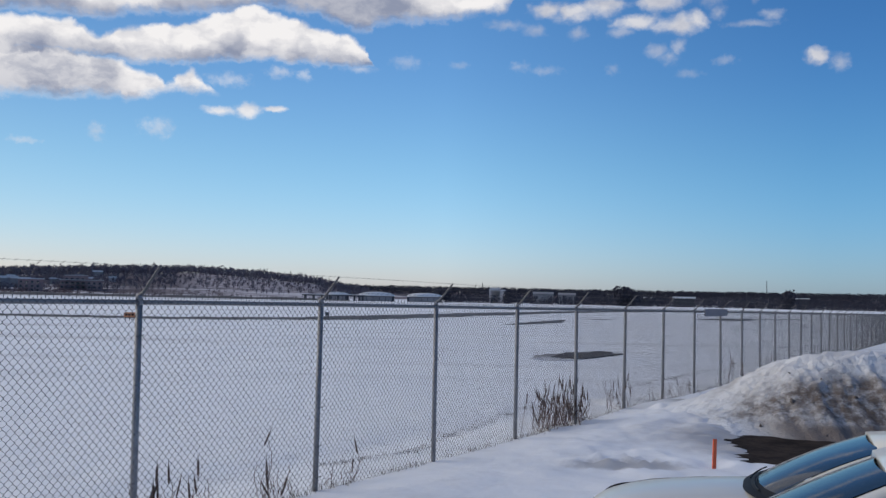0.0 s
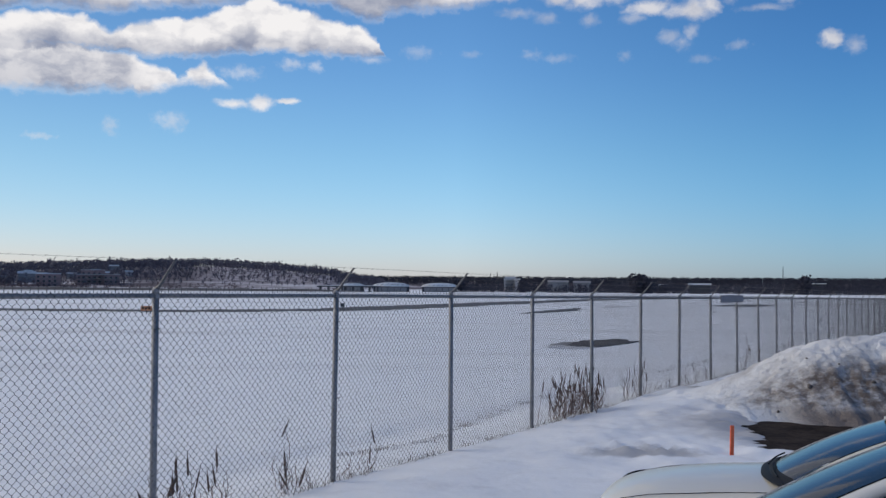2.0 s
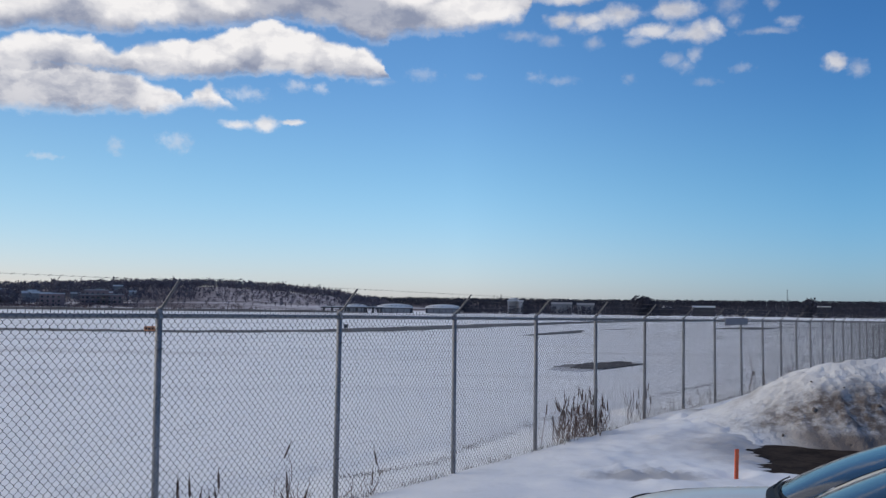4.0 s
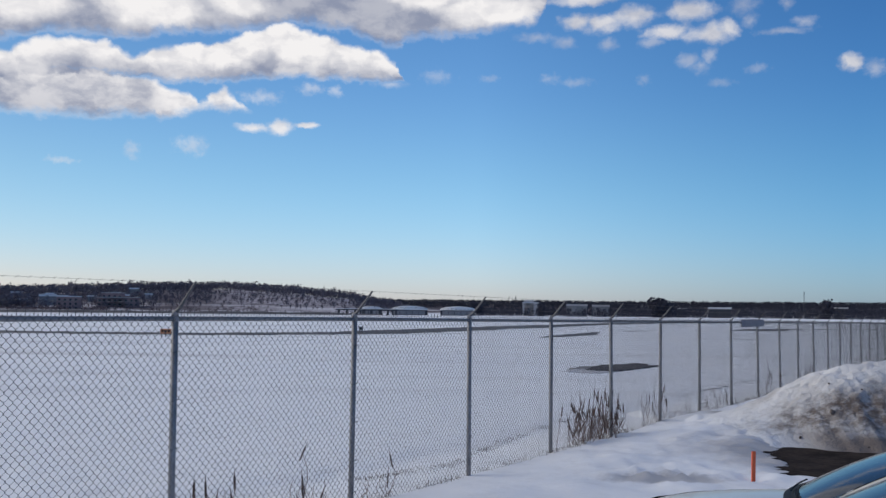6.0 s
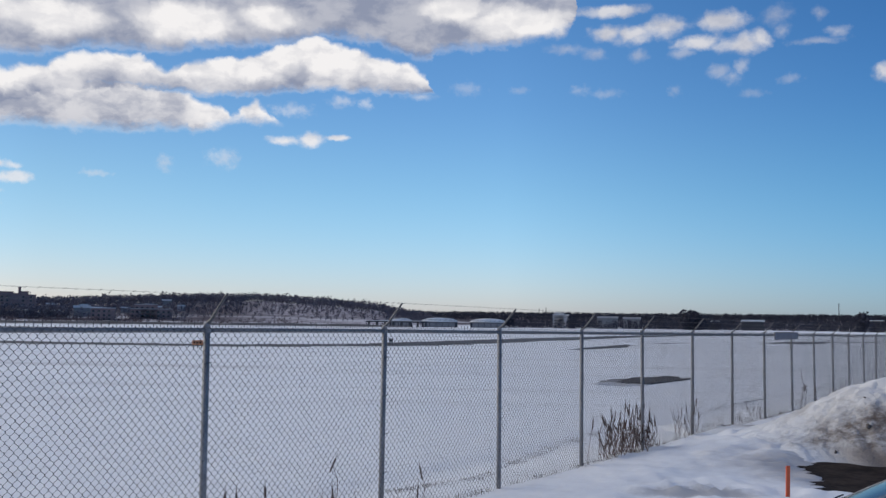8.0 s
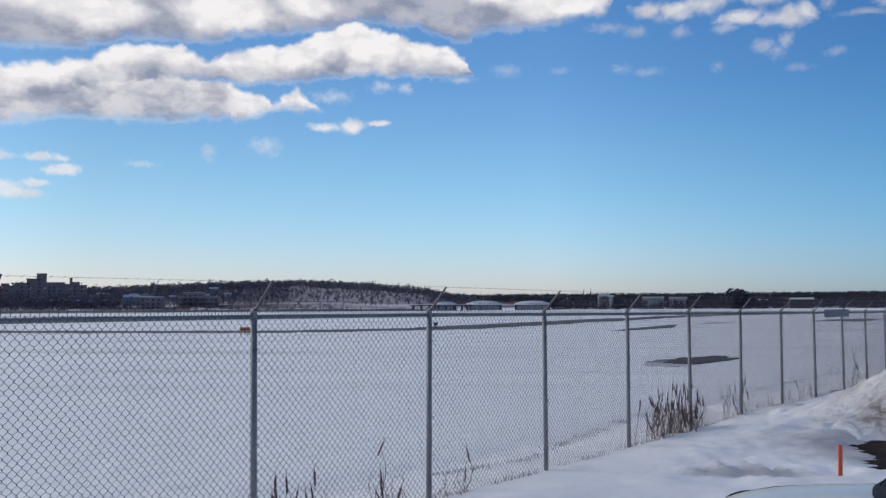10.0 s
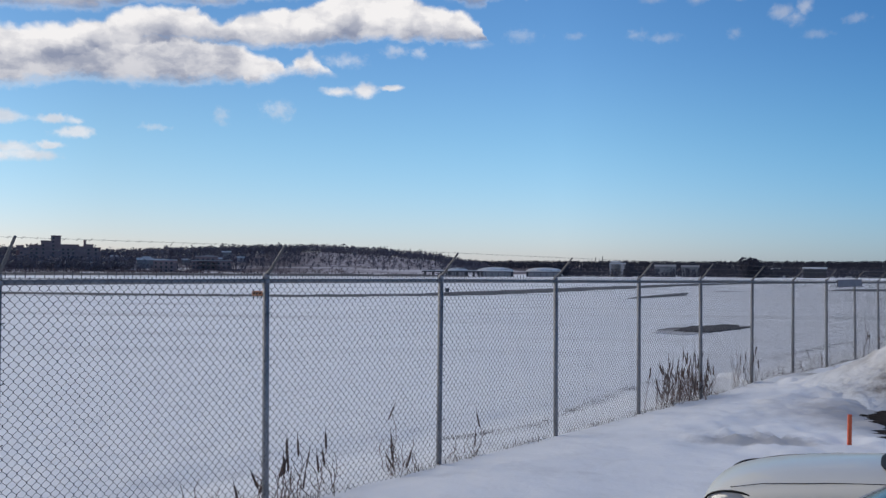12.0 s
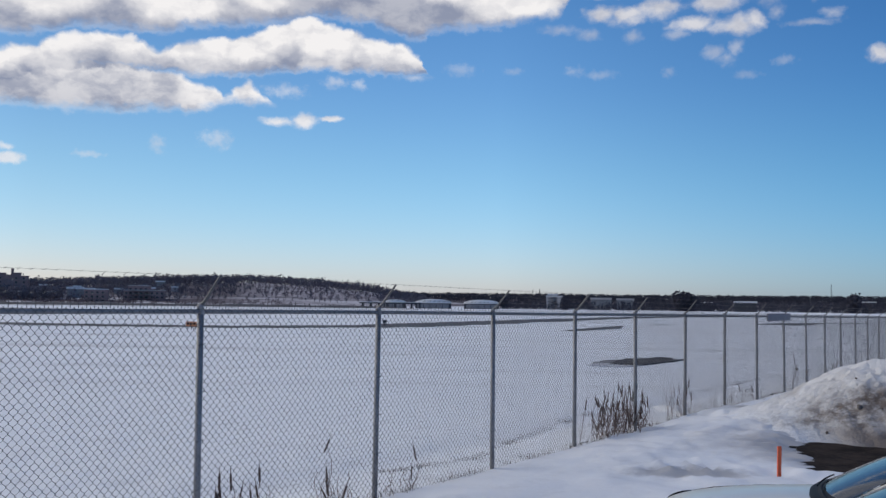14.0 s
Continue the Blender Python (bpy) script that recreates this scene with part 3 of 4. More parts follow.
# ---- distance ----
def woods(name, label, rows, mat, seed, kinds, category="woods"):
    """Many small ragged trees; rows: places, heights."""
    rnd = random.Random(seed)
    verts, faces = [], []
    for (x, y, z, h) in rows:
        pine = kinds == "pine" or (kinds == "mixed" and rnd.random() < 0.3)
        w = h * (0.22 if pine else 0.36) * rnd.uniform(0.8, 1.2)
        # trunk
        b0 = len(verts)
        tw = 0.02 * h if kinds != "bare" else 0.016 * h
        for dx, dy, dz in ((-tw, 0, -1), (tw, 0, -1), (0, 0, 0.6 * h)):
            verts.append((x + dx, y + dy, z + dz))
        faces.append((b0, b0 + 1, b0 + 2))
        if kinds == "bare":
            for _ in range(9):
                f, g = rnd.uniform(0.25, 0.6), rnd.uniform(0.12, 0.38)
                ex, ey = rnd.gauss(0, 0.13) * h, rnd.gauss(0, 0.1) * h
                b0 = len(verts)
                s = 0.022 * h
                verts += [(x + ex * 0.3 - s, y + ey * 0.3, z + f * h), (x + ex * 0.3 + s, y + ey * 0.3, z + f * h), (x + ex + s, y + ey, z + (f + g) * h), (x + ex - s, y + ey, z + (f + g) * h)]
                faces.append((b0, b0 + 1, b0 + 2, b0 + 3))
            continue
        for _ in range(14 if pine else 22):
            f = rnd.uniform(0.08, 1.0) if pine else rnd.uniform(0.3, 1.0)
            r = w * (1.08 - f) if pine else w * math.sqrt(max(0.05, 1 - ((f - 0.6) / 0.48) ** 2))
            a = rnd.uniform(0, math.tau)
            cx, cy, cz = x + r * math.cos(a) * rnd.random(), y + r * math.sin(a) * rnd.random(), z + f * h
            s = h * rnd.uniform(0.05, 0.12)
            b0 = len(verts)
            for _k in range(4):
                verts.append((cx + rnd.uniform(-s, s) * 1.2, cy + rnd.uniform(-s, s), cz + rnd.uniform(-s, s)))
            faces += [(b0, b0 + 1, b0 + 2), (b0, b0 + 2, b0 + 3), (b0, b0 + 1, b0 + 3), (b0 + 1, b0 + 2, b0 + 3)]
    return tagged(raw(name, verts, faces, mat), label, category, kind="stuff")


def polar(az, dist):
    a = radians(az)
    return dist * math.sin(a), dist * math.cos(a)


def hill_height(az, dist):
    """Wooded rise to one side of the field, sinking to the plain."""
    crest = float(np.interp(az, (-60, -32, -26, -19, -14.5, -11, -8, -5.6, -3.5), (20, 22, 20, 27, 29, 25, 20, 11, 0)))
    return crest * smoothstep(800, 1250, dist) - 0.6


def ridge_height(dist):
    return 15.0 * smoothstep(1200, 1600, dist) - 0.6


def land(name, label, azs, ds, height, mat):
    verts = [(*polar(a, d), height(a, d)) for d in ds for a in azs]
    n = len(azs)
    faces = [(j * n + i, j * n + i + 1, (j + 1) * n + i + 1, (j + 1) * n + i) for j in range(len(ds) - 1) for i in range(n - 1)]
    return tagged(raw(name, verts, faces, mat, smooth=True), label, "hill", kind="structure")


M_LITTER, N, b = material("woodland_floor", 0.95, spec=0.1)
p = spot(N)
sep = N.add("ShaderNodeSeparateXYZ")
N.link(p, sep.inputs[0])
f = N.noise(p, 0.03, 6, 0.65)
low = N.span(N.m("ADD", sep.outputs[2], N.m("MULTIPLY", f, -4.0)), 0.4, -1.6)
slope = N.m("DIVIDE", sep.outputs[0], sep.outputs[1])
bare_cut = N.m("MULTIPLY", N.span(slope, -0.30, -0.24), N.span(slope, -0.10, -0.13))
floor_tone = N.mix(N.span(f, 0.38, 0.62), (0.085, 0.073, 0.088), (0.15, 0.13, 0.148))
yards = N.m("MULTIPLY", N.span(slope, -0.33, -0.38), N.span(N.noise(p, 0.012, 4, 0.6), 0.50, 0.62, 0.0, 0.8))
floor_tone = N.mix(yards, floor_tone, (0.42, 0.39, 0.41))
floor_tone = N.mix(bare_cut, floor_tone, N.mix(N.span(N.noise(p, 0.08, 5, 0.7), 0.35, 0.65), (0.17, 0.15, 0.168), (0.40, 0.375, 0.41)))
lying = N.m("MULTIPLY", N.span(N.noise(N.v("MULTIPLY", p, (0.008, 0.004, 0.4)), 1.0, 5, 0.6), 0.48, 0.60, 0.0, 0.8), N.span(sep.outputs[2], 11.0, 4.0))
floor_tone = N.mix(lying, floor_tone, (0.55, 0.54, 0.58))
N.link(N.mix(low, floor_tone, (0.70, 0.70, 0.74)), b.inputs["Base Color"])


def distance():
    rnd = random.Random(11)
    land("hill", "low snow-covered wooded hill at the far edge of the airfield", np.arange(-62, -2.9, 0.75), np.arange(800, 1700, 40.0),
         lambda a, d: hill_height(a, d) + (1.2 * fbm(a * 0.7, d * 0.01) if d > 860 else -1), M_LITTER)
    land("far_ridge", "long low wooded ridge on the horizon", np.arange(-62, 62.1, 2.0), np.arange(1150, 2400, 60.0), lambda a, d: ridge_height(d), M_LITTER)
    bare, pine, cut_bank = [], [], []
    for _ in range(13500):
        a, d = rnd.uniform(-52, -4.0), rnd.uniform(905, 1340)
        if d < 1190 and -15.5 < a < -6.2 and rnd.random() < 0.55:
            continue
        if d < 985 and rnd.random() < (0.6 if a > -22 else 0.45):
            continue
        h = rnd.uniform(7, 11) if d > 1100 else rnd.uniform(4, 8)
        if rnd.random() < 0.04:
            h *= 1.35
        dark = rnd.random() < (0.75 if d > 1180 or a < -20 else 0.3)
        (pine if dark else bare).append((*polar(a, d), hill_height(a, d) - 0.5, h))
    for _ in range(1300):
        a, d = rnd.uniform(-33.5, -25.0), rnd.uniform(915, 988)
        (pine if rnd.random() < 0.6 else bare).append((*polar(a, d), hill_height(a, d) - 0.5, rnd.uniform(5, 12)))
    woods("hill_woods", "bare winter woods covering the far hill", bare, M_BARE, 1, "bare")
    woods("hill_pines", "pines scattered over the far hill, haze mixed into their tone", pine, M_HAZY_WOOD, 2, "mixed")
    rows = []
    for _ in range(9500):
        a, d = rnd.uniform(-8, 50), rnd.uniform(1400, 1660)
        rows.append((*polar(a, d), ridge_height(d) - 0.5, rnd.uniform(6.5, 10.0)))
    woods("ridge_woods", "dense dark woods along the horizon ridge", rows, M_PINE, 3, "mixed")
    rows = []
    for _ in range(6500):
        a, d = rnd.uniform(0.2, 56), rnd.uniform(812, 1000)
        low = 0.85 if a < 8.5 else 1.0
        if 13.4 < a < 14.8:
            low = 0.4
        rows.append((*polar(a, d), -0.6, rnd.uniform(3.0, 9.5) * low))
    woods("far_tree_line", "dark tree line along the far edge of the airfield", rows, M_PINE, 6, "mixed")
    rows = []
    for a, h in ((10.45, 16), (10.7, 18), (10.95, 15), (11.3, 13), (19.6, 13), (19.9, 16), (0.2, 11), (-0.1, 12), (3.9, 12)):
        rows += [(*polar(a + rnd.gauss(0, 0.10), 806 + rnd.uniform(-5, 5)), -0.5, h * rnd.uniform(0.6, 1.0)) for _ in range(20)]
    woods("tall_pines", "group of tall dark pines above the tree line", rows, M_PINE, 5, "mixed")
    rows = []
    for _ in range(900):
        a, d = rnd.uniform(-50, -4), rnd.uniform(836, 862)
        if fbm(a * 0.8, 3.0) > -0.1:
            rows.append((*polar(a, d), -0.6, rnd.uniform(1.0, 3.5)))
    for _ in range(3600):
        a, d = rnd.uniform(-52, -12), rnd.uniform(815, 915)
        if (a < -21 or rnd.random() < 0.25) and fbm(a * 0.5, d * 0.03, 5.0) > -0.22:
            rows.append((*polar(a, d), hill_height(a, d) - 0.3, rnd.uniform(1.5, 4.5)))
    woods("far_hedge", "broken dark hedges and scrub at the foot of the hill", rows, M_SCRUB, 8, "mixed")


M_BRICK = speckled("dull_brick", (0.23, 0.155, 0.158), (0.31, 0.212, 0.21), 0.3, 0.9, world_space=True)
M_PALE = speckled("pale_cladding", (0.40, 0.37, 0.37), (0.52, 0.48, 0.47), 0.2, 0.8, world_space=True)
M_ROOFSNOW = speckled("roof_snow", (0.74, 0.74, 0.75), (0.62, 0.62, 0.64), 0.1, 0.8, world_space=True)
M_DARKSTEEL = speckled("dark_steel", (0.03, 0.032, 0.038), (0.06, 0.06, 0.07), 0.5, 0.7, world_space=True)
M_WALLGREY = speckled("grey_cladding", (0.19, 0.185, 0.195), (0.26, 0.255, 0.265), 0.2, 0.8, world_space=True)
M_PANE = speckled("window_glass", (0.02, 0.022, 0.026), (0.04, 0.045, 0.05), 0.5, 0.2, world_space=True)


def building(name, label, az0, az1, dist, z0, tiers, wall, roof, windows=True, deep=16.0, thick=0.7):
    """Far building facing the field; tiers: (from, to along the front, 0 to 1, top height)."""
    root = tagged(new(name), label, "building")
    mid = (az0 + az1) / 2
    w = 2 * dist * math.tan(radians(az1 - az0) / 2)
    x, y = polar(mid, dist)
    root.matrix_basis = Matrix.Translation((x, y, z0)) @ Matrix.Rotation(-radians(mid), 4, "Z")
    for f0, f1, top in tiers:
        h = top - z0
        x0, x1 = -w / 2 + w * f0, -w / 2 + w * f1
        bm = bmesh.new()
        block(bm, x0, x1, 0, deep, -3, h)
        part("wall", bm, wall, root)
        bm = bmesh.new()
        block(bm, x0 - 0.3, x1 + 0.3, -0.3, deep + 0.3, h + 0.01, h + thick)
        part("roof", bm, roof, root)
        if windows and x1 - x0 > 6:
            pane = None
            for r in range(max(1, int(h / 3.6))):
                for c in range(int((x1 - x0) / 4.5)):
                    bm = None
                    if pane is None:
                        bm = bmesh.new()
                        block(bm, -0.9, 0.9, -0.06, 0.1, 0, 1.7)
                        pane = part("window", bm, M_PANE, root)
                        pane.matrix_basis = pose(x0 + 2.2 + c * 4.5, 0, 1.0 + r * 3.6)
                    elif 1.0 + r * 3.6 + 1.7 < h:
                        again(pane, pose(x0 + 2.2 + c * 4.5, 0, 1.0 + r * 3.6), root)
    return root


def hangar(label, az0, az1, dist, top):
    """Arched hangar under snow."""
    root = tagged(new("hangar"), label, "hangar", group="arched hangars")
    mid, w = (az0 + az1) / 2, 2 * dist * math.tan(radians(az1 - az0) / 2)
    x, y = polar(mid, dist)
    root.matrix_basis = Matrix.Translation((x, y, -0.6)) @ Matrix.Rotation(-radians(mid), 4, "Z")
    rings = []
    for yy in (0, 4, 30):
        rings.append([(-w / 2 * math.cos(math.pi * k / 16) * (0.94 if yy == 0 else 1), yy, 4.5 + (top - 4.5) * (math.sin(math.pi * k / 16) ** 0.85) * (0.93 if yy == 0 else 1)) for k in range(17)])
    bm = bmesh.new()
    loft(bm, rings)
    bmesh.ops.recalc_face_normals(bm, faces=bm.faces)
    part("roof", bm, M_ROOFSNOW, root, "snow-covered arched roof", True)
    bm = bmesh.new()
    block(bm, -w / 2 + 0.4, w / 2 - 0.4, 0.5, 29, -1, 4.4)
    part("wall", bm, M_DARKSTEEL, root)
    for k in range(5):
        bm = bmesh.new()
        xx = -w / 2 + 2 + k * (w - 4) / 5
        block(bm, xx, xx + (w - 4) / 5 - 0.4, 0.2, 0.6, -0.5, 3.9)
        part("door", bm, M_WALLGREY, root)


def open_shed():
    """Long low roof on posts at the edge of the apron."""
    az0, az1, dist = -8.3, -4.5, 740
    root = tagged(new("open_shed"), "long low dark open shelter with posts on the apron", "shelter")
    mid, w = (az0 + az1) / 2, 2 * dist * math.tan(radians(az1 - az0) / 2)
    x, y = polar(mid, dist)
    root.matrix_basis = Matrix.Translation((x, y, -0.5)) @ Matrix.Rotation(-radians(mid) - 0.25, 4, "Z")
    bm = bmesh.new()
    block(bm, -w / 2, w / 2, -3, 3, 3.6, 4.5)
    part("roof", bm, M_DARKSTEEL, root)
    bm = bmesh.new()
    block(bm, -w / 2 + 1, w / 2 - 1, -2.5, 2.5, 4.51, 5.0)
    part("roof_snow", bm, M_ROOFSNOW, root, "snow lying on the roof")
    for k in range(8):
        bm = bmesh.new()
        xx = -w / 2 + 2 + k * (w - 4) / 7
        block(bm, xx - 0.4, xx + 0.4, -2, 2, -1, 3.6)
        part("post", bm, M_DARKSTEEL, root)


def mast(az, dist, z0, top, r):
    bm = bmesh.new()
    x, y = polar(az, dist)
    for dx, dy in ((-r, -r), (r, -r), (0, r)):
        bar(bm, (dx, dy, 0), (dx * 0.3, dy * 0.3, top - z0), 0.16, 4)
    n = 8
    for k in range(n):
        z = (top - z0) * (k + 0.5) / n
        q = r * (1 - 0.7 * (k + 0.5) / n)
        bar(bm, (-q, -q, z), (q, -q, z + 1.2), 0.1, 4), bar(bm, (q, -q, z), (0, q, z + 1.2), 0.1, 4)
    ob = tagged(part("lattice_mast", bm, M_DARKSTEEL), "thin grey lattice mast rising above the woods", "mast", group="far masts")
    ob.matrix_basis = pose(x, y, z0)


def far_things():
    building("hospital", "large brick building with a square tower on the hill", -30.85, -26.6, 1000, 7.0,
             [(0.0, 0.12, 23.0), (0.12, 0.26, 27.0), (0.26, 0.38, 31.0), (0.38, 0.5, 36.0), (0.5, 0.72, 27.6), (0.72, 0.78, 26.0), (0.78, 0.81, 32.0), (0.81, 0.9, 28.0), (0.9, 0.99, 25.0)], M_BRICK, M_BRICK)
    building("tower_block", "narrow brick block behind trees on the hill", -31.0, -30.6, 1010, 8.0, [(0, 1, 26.5)], M_BRICK, M_BRICK, False)
    building("flat_roofed_house", "grey building with a thick snowy roof on the hillside", -24.7, -23.2, 960, 7.0, [(0, 0.6, 13.4), (0.6, 1, 12.4)], M_WALLGREY, M_ROOFSNOW, False, 14, 2.2)
    building("brick_house", "long low brick building with a snowy roof", -23.8, -22.5, 900, 1.0, [(0, 1, 12.5)], M_BRICK, M_ROOFSNOW)
    building("brick_school", "brick building with a pale upper storey", -21.7, -19.4, 920, 1.0, [(0.0, 1.0, 12.5), (0.1, 0.65, 16.5)], M_BRICK, M_PALE)
    building("grey_house", "small pale building among the trees", -27.5, -27.0, 930, 3.0, [(0, 1, 10.0)], M_BRICK, M_ROOFSNOW, False)
    building("white_shed", "pale shed with a snowy roof by the tree line", 2.8, 3.75, 860, -0.6, [(0, 1, 11.2), (0.1, 0.7, 12.8)], M_PALE, M_ROOFSNOW, False)
    building("long_shed", "long low grey shed with a snowy roof", 5.4, 6.6, 860, -0.6, [(0, 1, 9.0)], M_WALLGREY, M_PALE, False, 14, 1.6)
    building("long_shed", "long low grey shed with a snowy roof", 6.9, 7.9, 860, -0.6, [(0, 1, 8.6)], M_WALLGREY, M_PALE, False, 14, 1.6)
    # added blocks: their white tops stand for snow clearings between the trees
    building("snow_patch_block", "low block whose white top stands for a snow patch among trees", 13.5, 14.75, 860, -0.6, [(0, 1, 7.2)], M_DARKSTEEL, M_ROOFSNOW, False, 14, 1.6)
    building("snow_patch_block", "low block whose white top stands for a snow patch among trees", 11.7, 12.3, 860, -0.6, [(0, 1, 7.0)], M_DARKSTEEL, M_ROOFSNOW, False)
    building("snow_patch_block", "low block whose white top stands for a snow patch among trees", 20.2, 20.9, 860, -0.6, [(0, 1, 8.6)], M_DARKSTEEL, M_ROOFSNOW, False)
    rnd = random.Random(77)
    for k in range(13):
        a, d = rnd.uniform(-29.5, -18.0), rnd.uniform(925, 1080)
        z = hill_height(a, d)
        building("hill_house", "small house with a snowy roof among hillside trees", a, a + rnd.uniform(0.25, 0.6), d, z, [(0, 1, z + rnd.uniform(4.5, 7.5))],
                 rnd.choice((M_BRICK, M_WALLGREY, M_PALE)), M_ROOFSNOW, False, 9, 1.5)
    hangar("smaller arched hangar with snow on its roof", -6.9, -5.5, 790, 7.4)
    hangar("arched hangar with a snow-covered roof", -5.0, -2.8, 760, 7.8)
    hangar("arched hangar with a snow-covered roof and pale front", -2.1, 0.05, 770, 7.7)
    open_shed()
    mast(18.65, 1400, 10.0, 36.0, 1.2)
    mast(2.4, 1380, 9.0, 27.0, 0.8)
    mast(2.0, 1380, 9.0, 25.5, 0.8)


distance()
far_things()


# ---- puddle and bare strips on the field ----
def strip(name, pts, widths, mat, label, z=0.02, category="strip"):
    verts, faces = [], []
    rnd = random.Random(len(pts))
    line = []
    for k in range(len(pts) - 1):
        for i in range(24):
            f = i / 24
            line.append((pts[k][0] * (1 - f) + pts[k + 1][0] * f, pts[k][1] * (1 - f) + pts[k + 1][1] * f, widths[k] * (1 - f) + widths[k + 1] * f))
    for k, (x, y, w) in enumerate(line):
        x2, y2, _ = line[min(k + 1, len(line) - 1)]
        x1, y1, _ = line[max(k - 1, 0)]
        t = Vector((x2 - x1, y2 - y1, 0)).normalized()
        nrm = Vector((-t.y, t.x, 0))
        for sgn in (-1, 1):
            p = Vector((x, y, 0)) + nrm * sgn * w * 0.5 * rnd.uniform(0.7, 1.25)
            verts.append((p.x, p.y, snow_height(p.x, p.y) + z if abs(p.x) < 150 and abs(p.y) < 250 else -0.35 + z))
    for k in range(len(line) - 1):
        faces.append((2 * k, 2 * k + 1, 2 * k + 3, 2 * k + 2))
    return tagged(raw(name, verts, faces, mat), label, category, kind="structure")


def field_z(x, y):
    return snow_height(x, y) if abs(x) < 150 and abs(y) < 250 else -0.35


strip("road", [(-160, 124), (-54, 110), (-34, 112), (-15.5, 126), (0, 170), (18, 222), (44, 285), (140, 420)], (12, 12, 12, 11.5, 12, 12, 12, 12), M_TAXI, "bare grey taxiway strip ploughed through the snow", 0.03)
strip("road", [(-260, 330), (-80, 330), (40, 420), (160, 470)], (26, 24, 22, 22), M_TAXI, "far bare runway edge across the snow", 0.03)
strip("road", [(-330, 520), (-60, 560), (200, 640)], (26, 24, 22), M_TAXI, "far bare runway edge across the snow", 0.03)
strip("verge", [(8, 114), (14, 130), (19, 150)], (1.5, 4, 1), M_TAXI, "patch of bare grass beside the taxiway", 0.03)
strip("verge", [(24, 158), (30, 166)], (3, 2), M_TAXI, "patch of bare grass beside the taxiway", 0.03)
strip("verge", [(50, 175), (60, 198), (82, 210), (120, 240)], (10, 8, 5, 4), M_TAXI, "patch of bare grass beside the taxiway", 0.03)


def field_bank():
    """Long low earth bank where the far grass begins."""
    azs = np.arange(-54, -3.9, 0.25)
    verts, faces = [], []
    for a in azs:
        h = max(0.5, 1.9 + 0.9 * fbm(a * 0.5, 2.0)) * smoothstep(-4.0, -9.0, a)
        for d, z in ((692, -0.4), (697, h * 0.8), (701, h), (708, -0.4)):
            verts.append((*polar(a, d), z - 0.4 if z > 0 else z))
    for k in range(len(azs) - 1):
        faces += [(4 * k + i, 4 * k + 4 + i, 4 * k + 5 + i, 4 * k + 1 + i) for i in range(3)]
    tagged(raw("verge", verts, faces, M_TAXI, smooth=True), "long low dark bank across the far snow", "bank", kind="structure")


field_bank()


def puddle():
    """Meltwater lying in grey slush."""
    for name, cx, cy, rx, ry, turn, mat, label, lift, pw in (
            ("slush_patch", 6.2, 47.2, 4.0, 1.35, 66, M_SLUSH, "grey wet slush round a melt pool", 0.03, 0.45),
            ("melt_pool", 7.3, 48.8, 4.0, 1.15, 66, M_POOL, "dark melt pool lying on the snow field", 0.06, 0.55)):
        n = 120
        verts = [(cx, cy, field_z(cx, cy) + lift)]
        for k in range(n):
            a = k / n * math.tau
            r = 1 + pw * fbm(math.cos(a) * 2, math.sin(a) * 2, 3.0, 5)
            p = Matrix.Rotation(radians(turn), 3, "Z") @ Vector((rx * r * math.cos(a) * 1.0, ry * r * math.sin(a), 0))
            x, y = cx + p.x, cy + p.y
            verts.append((x, y, field_z(x, y) + lift))
        faces = [(0, 1 + k, 1 + (k + 1) % n) for k in range(n)]
        # the rim runs down into the snow
        for k in range(n):
            x, y, z = verts[1 + k]
            verts.append((cx + (x - cx) * 1.04, cy + (y - cy) * 1.04, z - 0.12))
        faces += [(1 + k, 1 + n + k, 1 + n + (k + 1) % n, 1 + (k + 1) % n) for k in range(n)]
        tagged(raw(name, verts, faces, mat), label, "puddle", kind="structure")


M_SLUSH, N, b = material("slush", 0.8, spec=0.1)
p = spot(N)
soak = N.m("DIVIDE", N.v("DOT_PRODUCT", N.v("SUBTRACT", p, (4.4, 43.4, 0)), (0.407, 0.914, 0)), 6.0)
soak = N.m("ADD", soak, N.m("MULTIPLY", N.m("SUBTRACT", N.noise(p, 0.7, 6, 0.65), 0.5), 0.8), clamp=True)
N.link(N.mix(N.span(soak, -0.05, 0.85), (0.56, 0.56, 0.59), (0.15, 0.145, 0.155)), b.inputs["Base Color"])
M_POOL = speckled("pool", (0.03, 0.027, 0.03), (0.085, 0.078, 0.085), 0.5, 0.9, world_space=True, spec=0.06)
puddle()


def tufts(name, label, line, count, spread_by, hi, seed):
    """Short dead grass blades scattered along a line."""
    rnd = random.Random(seed)
    verts, faces = [], []
    for _ in range(count):
        u = rnd.random() * (len(line) - 1)
        k = int(u)
        f = u - k
        x = line[k][0] * (1 - f) + line[k + 1][0] * f
        y = line[k][1] * (1 - f) + line[k + 1][1] * f
        if fbm(x * 0.9, y * 0.9, seed, 4) < -0.02:
            continue
        x, y = x + rnd.gauss(0, spread_by), y + rnd.gauss(0, spread_by)
        z = field_z(x, y) - 0.02
        h = hi * rnd.uniform(0.4, 1.0)
        a = rnd.uniform(0, math.tau)
        dx, dy, w = math.cos(a), math.sin(a), 0.006
        l = rnd.uniform(-0.5, 0.5) * h
        b0 = len(verts)
        verts += [(x - dx * w, y - dy * w, z), (x + dx * w, y + dy * w, z), (x + dy * l, y - dx * l, z + h)]
        faces.append((b0, b0 + 1, b0 + 2))
    tagged(raw(name, verts, faces, M_GRASS), label, "grass", kind="stuff")


